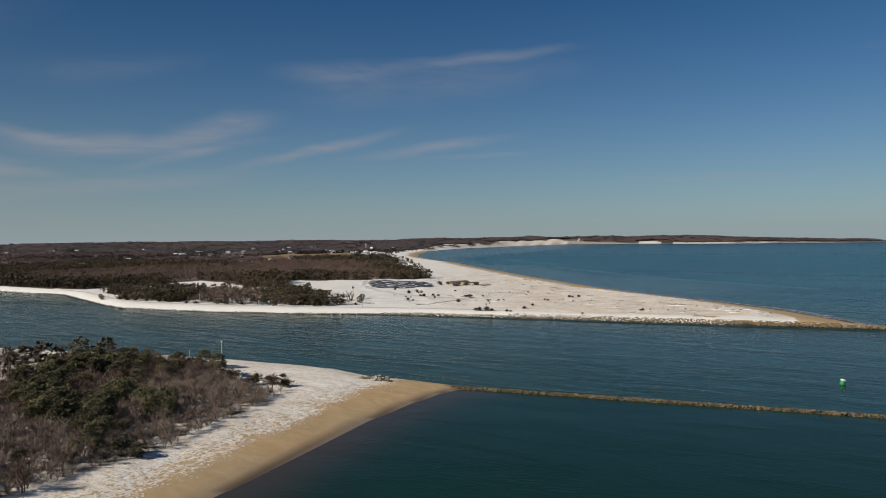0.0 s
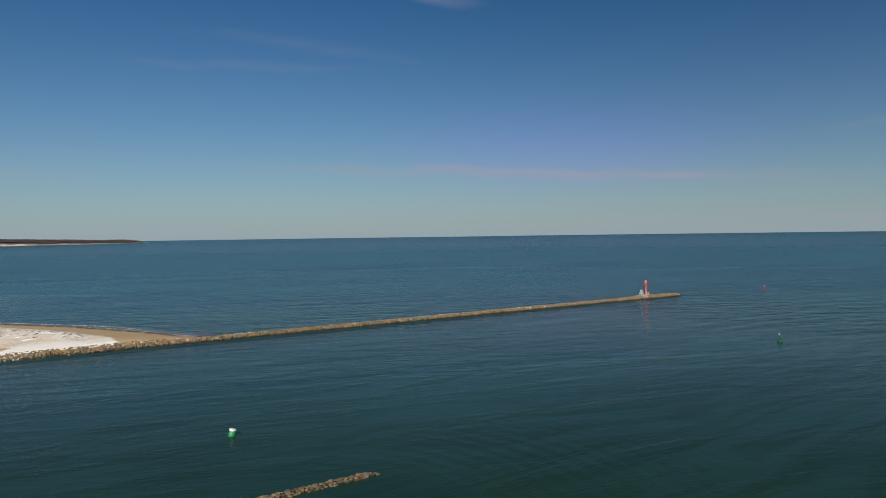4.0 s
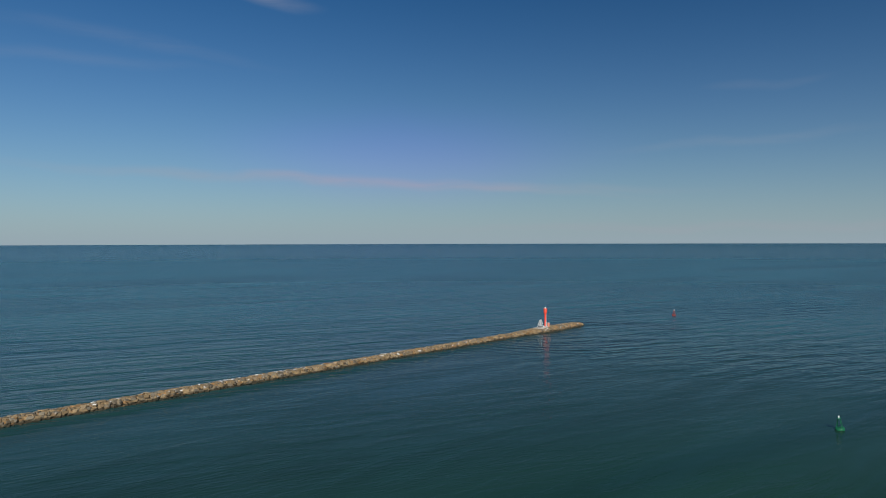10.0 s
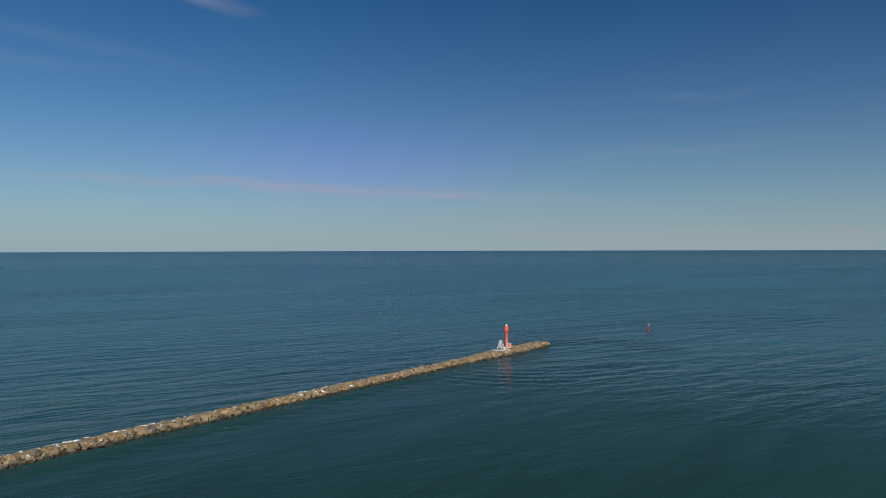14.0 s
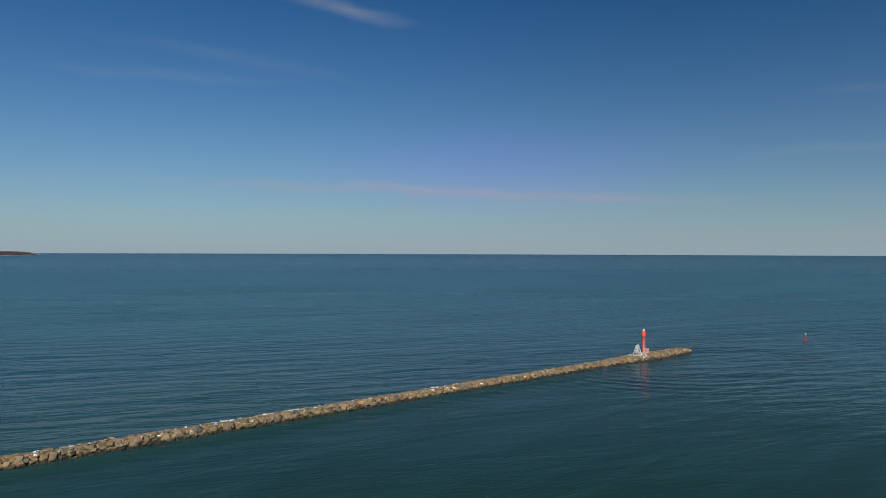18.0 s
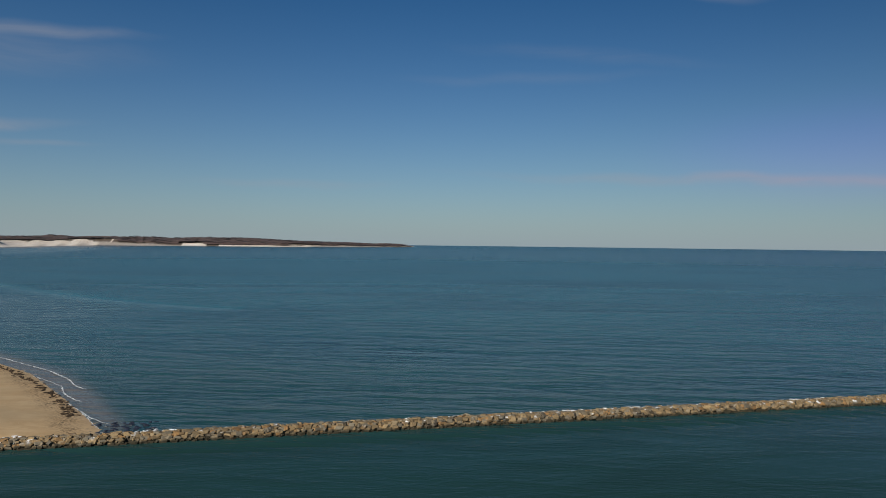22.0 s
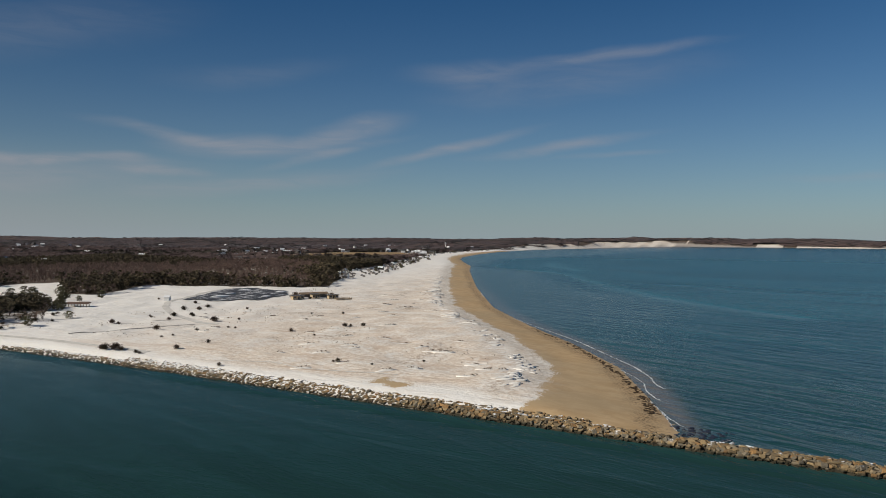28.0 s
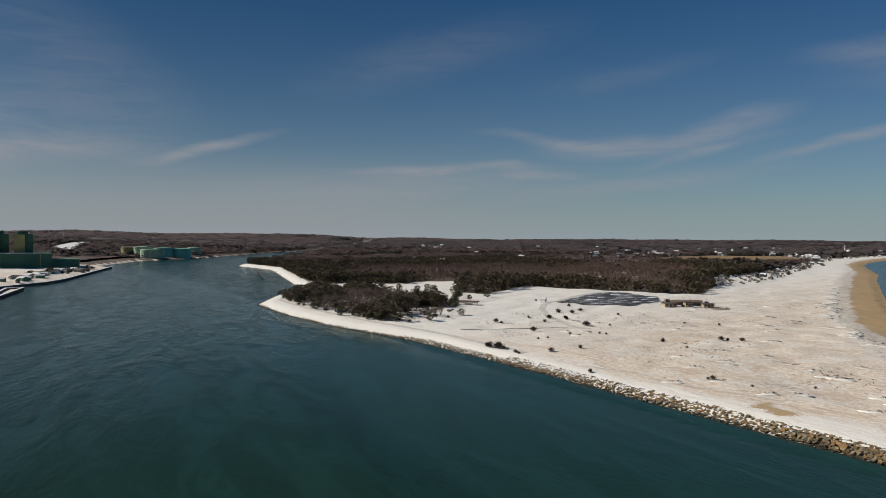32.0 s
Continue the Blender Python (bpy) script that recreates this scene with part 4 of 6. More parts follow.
def twig_set(seed, limbs, twigs, width):
    """Bare crown of unit height: limbs that fork into thin upright twigs."""
    rng = np.random.default_rng(seed)
    tips, out = [], []
    for _ in range(limbs):
        a, z0, up = rng.uniform(0, 6.28), rng.uniform(0.12, 0.45), rng.uniform(0.25, 0.5)
        r = rng.uniform(0.10, 0.30)
        start, end = np.array([0, 0, z0]), np.array([r * math.cos(a), r * math.sin(a), min(z0 + up, 0.95)])
        tips.append((start, end))
        side = np.array([-math.sin(a), math.cos(a), 0]) * width * 1.6
        out.append(np.array([start - side, start + side, end]))
    for k in range(twigs):
        s, e = tips[k % limbs]
        base = s + (e - s) * rng.uniform(0.35, 1.0)
        way = rng.normal(0, 0.09, 3) + (e - s) * 0.3 + (0, 0, 0.07)
        side = np.cross(way, rng.normal(size=3))
        side = side / np.linalg.norm(side) * width
        out.append(np.array([base - side, base + side, base + way]))
    v = np.concatenate(out)
    return v, np.arange(len(v)).reshape(-1, 3)


def stem(seed, top=0.8, r=0.022, sides=5):
    rng = np.random.default_rng(seed)
    pts = [(0, 0, -0.04)] + [(rng.normal(0, 0.012), rng.normal(0, 0.012), top * k / 4) for k in range(1, 5)]
    if sides == 3:
        return cone_arrays(pts[::2], [r * 1.25, r * 0.8, r * 0.3], 3)
    return cone_arrays(pts, [r * 1.25, r, r * 0.8, r * 0.55, r * 0.2])


def tree_proto(name, crown, trunk, crown_mat, label, category):
    """A tree of unit height, kept as a list of meshes to be placed by plant()."""
    return name, mesh_from("trunk", *trunk, BARK, True), mesh_from("crown", *crown, crown_mat), label, category


PINES = [tree_proto("pine_tree", pine_crown(k, 80, 26, 0.054, 0.048, 0.9 + 0.12 * (k % 3)), stem(k), NEEDLE, "dark green ragged pitch pine on sandy ground", "tree") for k in range(5)]
BARES = [tree_proto("bare_tree", twig_set(20 + k, 14, 340, 0.0046), stem(20 + k, 0.6, 0.016), TWIG, "leafless grey-brown hardwood tree in winter", "tree") for k in range(5)]
BUSHES = [tree_proto("shrub", join(twig_set(30 + k, 12, 200, 0.008), sprays(np.random.default_rng(k), np.random.default_rng(k).normal(0, 0.19, (520, 3)) * (1.5, 1.3, 0.9) + (0, 0, 0.42), 0.12)), stem(30 + k, 0.3, 0.03), (SHRUB, SHRUBTWIG)[k % 2], ("dark evergreen shrub on the snowy dune field", "brown leafless shrub on the snowy dune field")[k % 2], "shrub") for k in range(4)]


def plant(proto, x, y, tall, wide=1.0, turn=None, rng=random, sink=0.0, label=""):
    name, trunk, crown, text, category = proto
    root = new(name)
    root.matrix_basis = Matrix.LocRotScale((x, y, height(x, y) - sink), Euler((0, 0, rng.uniform(0, 6.28))), (tall * wide, tall * wide, tall))
    tagged(root, label or text, category)
    for piece, me in (("trunk", trunk), ("crown", crown)):
        new(piece, me).parent = root
    return root


def wood_points(ring, step, seed, x0, y0, x1, y1, where=None):
    rng = np.random.default_rng(seed)
    gx, gy = np.meshgrid(np.arange(x0, x1, step), np.arange(y0, y1, step))
    x = gx.ravel() + rng.uniform(-0.55, 0.55, gx.size) * step
    y = gy.ravel() + rng.uniform(-0.55, 0.55, gx.size) * step
    keep = inside(x, y, ring) & ~inside(x, y, VILLAGE) & ~inside(x, y, CLEARINGS[0]) & ~inside(x, y, CLEARINGS[1]) & (np.hypot(x - EYE_PLAN[0], y - EYE_PLAN[1]) < REACH)
    if where is not None:
        keep &= where(x, y)
    return x[keep], y[keep], rng


FAR_PINE = [join(pine_crown(50 + k, 20, 5, 0.17, 0.05, 0.82), stem(50 + k, 0.5, 0.022, 3)) for k in range(4)]
POINT_PINE = [join(pine_crown(55 + k, 30, 6, 0.12, 0.05, 0.8), stem(55 + k, 0.5, 0.022, 3)) for k in range(4)]
FAR_BARE = [join(twig_set(60 + k, 7, 46, 0.015), stem(60 + k, 0.55, 0.022, 3)) for k in range(4)]
CLUMP_PINE = [pine_crown(70 + k, 12, 4, 0.26, 0.07) for k in range(3)]
CLUMP_BARE = [sprays(np.random.default_rng(80 + k), np.random.default_rng(80 + k).uniform(-1, 1, (46, 3)) * (0.35, 0.35, 0.4) + (0, 0, 0.5), 0.18, 0.65) for k in range(3)]


def wood_rows(x, y, rng, tall, wide, kinds):
    z = land(x, y)[0]
    h = tall * rng.uniform(0.7, 1.25, len(x))
    w = h * wide * rng.uniform(0.85, 1.2, len(x))
    return np.stack([rng.integers(0, kinds, len(x)), x, y, z - 0.1, w, w, h, rng.uniform(0, 6.28, len(x)), np.zeros(len(x))], 1)


def pine_share(x, y):
    """Where the wood is mostly pine."""
    belts = wave_noise(x * 0.5 + y * 0.5, (y - x) * 0.22, 95, 11) + 0.5 * wave_noise(x, y, 60, 12)
    rim = np.exp(-edge_distance(x, y, WOOD_MAIN[:10]) / 70) * 1.35 + np.exp(-edge_distance(x, y, WOOD_MAIN[26:32]) / 30) * 0.8
    return belts + rim


def build_woods():
    for label, ring, area, seed in (("north", WOOD_MAIN, (-1450, 90, -600, 700), 1), ("point", WOOD_POINT, (-860, -10, -580, 100), 2), ("south", WOOD_SOUTH, (-900, -520, -478, -190), 3)):
        step = {"north": 6.2, "point": 3.6, "south": 5.6}[label]
        x, y, rng = wood_points(ring, step, seed, *area)
        if label == "south":
            far = (x < -556) | (y < -325)
            x, y = x[far], y[far]
        if label == "point":
            gap = wave_noise(x, y, 22, 15) + 0.6 * wave_noise(x, y, 9, 16) + 0.2 * np.clip((x + 690) / 80, 0, 1) < 0.5
            x, y = x[gap], y[gap]
        share = pine_share(x, y) if label == "north" else wave_noise(x, y, 30, 13) + (0.1 if label == "south" else 0.55 * np.exp(-edge_distance(x, y, WOOD_POINT[1:6]) / 10) - 0.08)
        pick = share + rng.normal(0, 0.25, len(x)) > (0.14 if label == "point" else 0.34)
        for green, kinds, mat, text in ((True, POINT_PINE if label == "point" else FAR_PINE, NEEDLES, "dark pitch pine wood"), (False, FAR_BARE, POINTTWIGS if label == "point" else TWIGS, "leafless brown hardwood wood")):
            k = pick == green
            base = {"north": 8.0, "point": 6.6, "south": 6.4}[label]
            rows = wood_rows(x[k], y[k], rng, base if green else base * 0.8, 1.3 if label == "point" else 1.1, 4)
            name = "pine_wood" if green else "bare_wood"
            tagged(new(name, scatter(name, kinds, rows, mat)), text, "woodland", kind="stuff")
    for ring, seed, step, area, near in ((WOOD_MAIN, 4, 16, (-2600, 150, -600, 2300), 0), (NORTH, 5, 36, (-5000, 600, 700, 4700), 1), (WOOD_SOUTH, 6, 18, (-2700, -700, -880, 1200), 0), (WOOD_SOUTH, 7, 40, (-5200, -2600, -1200, 2600), 1)):
        def where(x, y, near=near, ring=ring):
            r = np.hypot(x - EYE_PLAN[0], y - EYE_PLAN[1])
            old = (x > -1450) & (x < -600) & (y > 90) & (y < 700) if ring is not WOOD_SOUTH else (x > -900) & (y > -520)
            cliffy = (y > 2300) & (land(x, y)[1]["wood"] < 0.5)
            return ~old & (inside(x, y, WOOD_MAIN) | (y > 2300) | (ring is WOOD_SOUTH)) & ~inside(x, y, MARSH) & ~inside(x, y, SLOPE) & ((r > 2300) if near else (r <= 2300)) & ~cliffy
        x, y, rng = wood_points(ring, step, seed, *area, where)
        yard = np.ones(len(x), bool)
        for hx, hy in HOMES:
            yard &= np.hypot(x - hx - 6, y - hy + 10) > 24
        x, y = x[yard], y[yard]
        pick = pine_share(x, y) + rng.normal(0, 0.3, len(x)) > 0.45
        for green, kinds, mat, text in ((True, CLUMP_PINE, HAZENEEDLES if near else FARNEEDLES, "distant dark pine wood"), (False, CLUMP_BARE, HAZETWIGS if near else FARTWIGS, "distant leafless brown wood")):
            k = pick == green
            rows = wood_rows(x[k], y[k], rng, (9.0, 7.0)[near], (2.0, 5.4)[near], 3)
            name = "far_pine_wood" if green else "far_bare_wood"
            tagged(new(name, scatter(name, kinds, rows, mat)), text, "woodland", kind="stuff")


def build_canopy():
    """The closed crowns of the far woods, as one rough sheet under the taller trees."""
    a, r = np.radians(np.arange(-118, 14, 0.35)), np.geomspace(1000, 4860, 150)
    ga, gr = np.meshgrid(a, r)
    x, y = (EYE_PLAN[0] + gr * np.sin(ga)).ravel(), (EYE_PLAN[1] + gr * np.cos(ga)).ravel()
    z, masks = land(x, y)
    wood = (masks["wood"] > 0.5) & ~inside(x, y, SLOPE) & ~inside(x, y, MARSH) & ((x < -1460) | (y > 710) | (y < 60)) & (np.minimum(edge_distance(x, y, CANAL_N), edge_distance(x, y, CANAL_S)) > 45)
    for hx, hy in HOMES:
        wood &= np.hypot(x - hx - 6, y - hy + 10) > 24
    z = z + 3.6 + 0.6 * wave_noise(x, y, 31, 51) + 0.4 * wave_noise(x, y, 12, 52)
    idx = np.arange(len(x)).reshape(ga.shape)
    faces = np.stack([idx[:-1, :-1], idx[1:, :-1], idx[1:, 1:], idx[:-1, 1:]], -1).reshape(-1, 4)
    me = mesh_from("canopy", np.stack([x, y, z], 1), faces[wood[faces].all(1)], CANOPY, True)
    tagged(new("canopy", me), "closed brown winter crowns of the far woods", "woodland", kind="stuff")


def build_near_trees():
    x, y, rng = wood_points(WOOD_SOUTH, 1.75, 17, -556, -325, -466, -188)
    open_ground = wave_noise(x, y, 9, 61) + 0.5 * wave_noise(x, y, 4, 62) < 0.42
    x, y = x[open_ground], y[open_ground]
    low = [join(twig_set(90 + k, 12, 95, 0.010)) for k in range(4)]
    rows = wood_rows(x, y, rng, 2.4, 1.3, 4)
    tagged(new("undergrowth", scatter("undergrowth", low, rows, THICKET)), "dense leafless brown undergrowth", "undergrowth", kind="stuff")
    x, y, rng = wood_points(WOOD_SOUTH, 4.4, 18, -556, -325, -466, -188)
    x, y = x[::2], y[::2]
    rows = wood_rows(x, y, rng, 4.6, 1.1, 4)
    tagged(new("bare_wood", scatter("bare_wood", [join(twig_set(94 + k, 9, 130, 0.007), stem(94 + k, 0.6)) for k in range(4)], rows, TWIGS)), "leafless brown young hardwoods", "woodland", kind="stuff")
    x, y, rng = wood_points(WOOD_SOUTH, 4.3, 3, -556, -325, -466, -188)
    r = random.Random(8)
    share, behind = wave_noise(x, y, 26, 14), []
    for px, py, s in zip(x, y, share):
        rim = min(1.0, float(edge_distance(np.array([px]), np.array([py]), WOOD_SOUTH[:7])[0]) / 24)
        if s + r.gauss(0, 0.34) > 0.36 + 0.3 * (1 - rim):
            plant(r.choice(PINES), px, py, r.uniform(4.6, 7.2) * (0.55 + 0.45 * rim), r.uniform(1.0, 1.35), rng=r)
        elif px < -512 or py < -305:
            behind.append((r.randrange(4), px, py, height(px, py) - 0.1, *(2 * [r.uniform(4.5, 7.5)]), r.uniform(4.0, 6.6), r.uniform(0, 6.28), 0))
        else:
            plant(r.choice(BARES), px, py, r.uniform(4.0, 6.6) * (0.5 + 0.5 * rim), r.uniform(1.0, 1.35), rng=r)
    tagged(new("hardwood_stand", scatter("hardwood_stand", [join(twig_set(98 + k, 14, 300, 0.0046), stem(98 + k, 0.6, 0.016)) for k in range(4)], behind, TWIGS)), "stand of leafless brown hardwoods on the point", "woodland", kind="stuff")
    for px, py, tall in ((-581.4, 123.2, 3.6), (-572.1, 126.1, 3.2), (-576, 129, 2.6), (-554.3, 105.4, 2.6), (-558.9, 97.6, 3.2), (-563, 101, 2.4), (-549, 102, 2.2), (-521.2, 91.1, 3.8), (-525, 94, 2.4), (-582, 141.4, 2.8), (-606.3, 152.9, 2.8), (-544.8, 83, 2.3), (-517, 53.7, 3.4), (-555.6, 58.7, 3.2), (-552, 59.5, 1.8),
                         (-488.5, 8.6, 3.6), (-484.5, 10, 3.9), (-491, 9, 2.6), (-481.5, 10.5, 2.2), (-472.3, 9.9, 1.9), (-470, 9.5, 1.4), (-464.5, 21.5, 2.5), (-462.6, 34.8, 2.1), (-498.1, 60.1, 1.9), (-428, 8.5, 1.7), (-548.8, 140.6, 2), (-513.7, 100.2, 1.6), (-465.3, 85.2, 1.8), (-495.3, 75.9, 1.5), (-492, 77, 1.3),
                         (-590.1, 41.5, 2.4), (-637.2, 75.3, 3), (-606.5, 43.4, 2.6), (-648.9, 159.1, 1.8), (-653.8, 168.1, 1.8), (-493.1, 37.4, 1.2), (-492.3, 42.4, 1.2), (-452.4, 107.7, 2.6), (-447, 114.9, 2.3), (-450.4, 109.5, 1.8), (-396.8, 32.4, 1.9), (-398.2, 31.6, 1.2), (-462.6, 82.2, 1.7), (-444.5, 76.3, 1.1),
                         (-505.8, 146.6, 1.4), (-494.1, 159.8, 1.5), (-373.6, 50.4, 1.1), (-382.8, 32.7, 1.0), (-571, 92, 1.6), (-566, 89, 1.4), (-612, 12, 2.2), (-604, 14, 1.8), (-622, 9, 2.0), (-590, 26, 1.9)):
        plant(r.choice(BUSHES), px, py, tall * 0.80, r.uniform(0.85, 1.15), rng=r)
    for px, py, tall in ((-521.3, -199.6, 5.5), (-515.2, -200.5, 5.0), (-507, -210.2, 4.5), (-499.3, -215, 4.2), (-488.8, -219.9, 3.6), (-483.9, -217, 3.2), (-478.2, -218.9, 2.8), (-526.4, -206.3, 6.0), (-493.6, -210.2, 2.0), (-486.8, -206.3, 1.4)):
        plant(r.choice(PINES if tall > 4.3 else BUSHES), px, py, tall, r.uniform(1.1, 1.5), rng=r)


def build_edge_pines():
    """Single pines and shrubs scattered in the snow round the wood on the point."""
    r = random.Random(23)
    ring = [(-790, 22), (-731, 5), (-670, 0), (-601, 6), (-579, 14), (-586, 44), (-628, 72), (-683, 97), (-740, 96)]
    for x, y, a in along(ring, 11):
        off = r.uniform(1, 11) if x > -690 and y > 10 else r.uniform(0, 5)
        px, py = x + math.sin(a) * off + r.uniform(-3, 3), y - math.cos(a) * off + r.uniform(-2, 2)
        kind = r.random()
        plant(r.choice(PINES if kind < 0.7 else BUSHES), px, py, r.uniform(2.6, 5.2) if kind < 0.7 else r.uniform(1.2, 2.2), r.uniform(1.1, 1.5), rng=r)
    for x, y in ((-752, 118), (-735, 126), (-700, 130), (-716, 112), (-690, 118), (-668, 112), (-655, 95), (-770, 112), (-760, 128), (-640, 86), (-722, 138), (-680, 136)):
        plant(r.choice(PINES), x + r.uniform(-4, 4), y + r.uniform(-4, 4), r.uniform(3.5, 6.5), r.uniform(1.2, 1.6), rng=r)


def build_tussocks():
    """Low clumps of beach grass and heath that stand out of the snow."""
    rng = np.random.default_rng(31)
    n = 5200
    x, y = rng.uniform(-640, -300, n), rng.uniform(8, 330, n)
    m = land(x, y)
    keep = inside(x, y, NORTH) & (m[1]["sand"] < 0.05) & (m[1]["wood"] < 0.3) & (wave_noise(x, y, 34, 33) + 0.6 * wave_noise(x, y, 11, 34) > 0.28) & ~inside(x, y, [(-640, 150), (-580, 170), (-600, 270), (-700, 262)])
    x, y = x[keep], y[keep]
    kinds = [join(twig_set(110 + k, 10, 26, 0.03)) for k in range(3)]
    rows = wood_rows(x, y, rng, 0.55, 2.2, 3)
    tagged(new("beach_grass", scatter("beach_grass", kinds, rows, simple("dry_grass", (0.30, 0.22, 0.15), 0.95, scale=0.05, vary=0.35, island=True))), "dry brown tufts of dune grass in thin snow", "dune grass", kind="stuff")


def build_drifts():
    """Low wind-made hummocks: a white drift on the lee side and dark grass along the crest."""
    rng = np.random.default_rng(41)
    spots = [(-432.9, 84, 4.5), (-400.4, 18.6, 4), (-369.1, 36.1, 4), (-503.1, 213.9, 5), (-483.5, 207.2, 4), (-414.2, 85.4, 4), (-440.5, 127.7, 5), (-401, 78.7, 4), (-461.7, 161.3, 5), (-453.9, 84.9, 3), (-413.3, 60.2, 4), (-429.6, 55.7, 4), (-375.6, 68.8, 5)]
    while len(spots) < 52:
        x, y = rng.uniform(-560, -330), rng.uniform(14, 330)
        m = land(np.array([x]), np.array([y]))[1]
        if inside(np.array([x]), np.array([y]), NORTH)[0] and m["sand"][0] < 0.01 and edge_distance(np.array([x]), np.array([y]), OCEAN_N)[0] > 38 and x + 0.5 * y < -280:
            spots.append((x, y, rng.uniform(2, 4.2)))
    ball = bmesh.new()
    bmesh.ops.create_icosphere(ball, subdivisions=2, radius=1)
    co = np.array([v.co[:] for v in ball.verts])
    tri = np.array([[v.index for v in f.verts] for f in ball.faces])
    ball.free()
    co = co * (1 + 0.16 * np.sin(co[:, :1] * 5 + co[:, 1:2] * 3))
    drifts, tufts = [], []
    for k, (x, y, s) in enumerate(spots):
        z, turn = height(x, y), rng.normal(0.62, 0.3)
        drifts.append((0, x, y, z - 0.12, s, s * rng.uniform(0.28, 0.45), rng.uniform(0.2, 0.32), turn, 0))
        for _ in range(int(s * (2 if k % 3 else 4))):
            u, v = rng.normal(0.1, 0.3) * s, (0.22 + rng.normal(0, 0.1)) * s
            px, py = x + u * math.cos(turn) - v * math.sin(turn), y + u * math.sin(turn) + v * math.cos(turn)
            h = rng.uniform(0.3, 0.6)
            tufts.append((rng.integers(0, 3), px, py, height(px, py) + 0.05, h * 3.0, h * 2.4, h, rng.uniform(0, 6.28), 0))
    # lumps of snow along the crest of the foredune
    x, y = rng.uniform(-640, -300, 40000), rng.uniform(24, 620, 40000)
    don = edge_distance(x, y, OCEAN_N)
    crest = inside(x, y, NORTH) & (np.abs(don - 41 - 3 * wave_noise(x, y, 18, 7)) < 3.5) & (wave_noise(x, y, 9, 74) > -0.2)
    for px, py in zip(x[crest][:300], y[crest][:300]):
        size = rng.uniform(0.8, 2.4)
        drifts.append((0, px, py, height(px, py) - 0.1, size * 1.5, size * rng.uniform(0.5, 0.8), rng.uniform(0.14, 0.27), rng.normal(0.9, 0.5), 0))
    tagged(new("snow_drift", scatter("snow_drift", [(co, tri)], drifts, DRIFT, True)), "low white snow drifts in the dune field", "snow drift", kind="stuff")
    kinds = [join(twig_set(130 + k, 10, 60, 0.03)) for k in range(3)]
    tagged(new("dune_grass", scatter("dune_grass", kinds, tufts, simple("faded_grass", (0.26, 0.19, 0.14), 0.95, scale=0.3, vary=0.3))), "dark brown grass clumps on the drift crests", "dune grass", kind="stuff")


build_woods()
build_canopy()
build_near_trees()
build_edge_pines()
build_tussocks()
build_drifts()


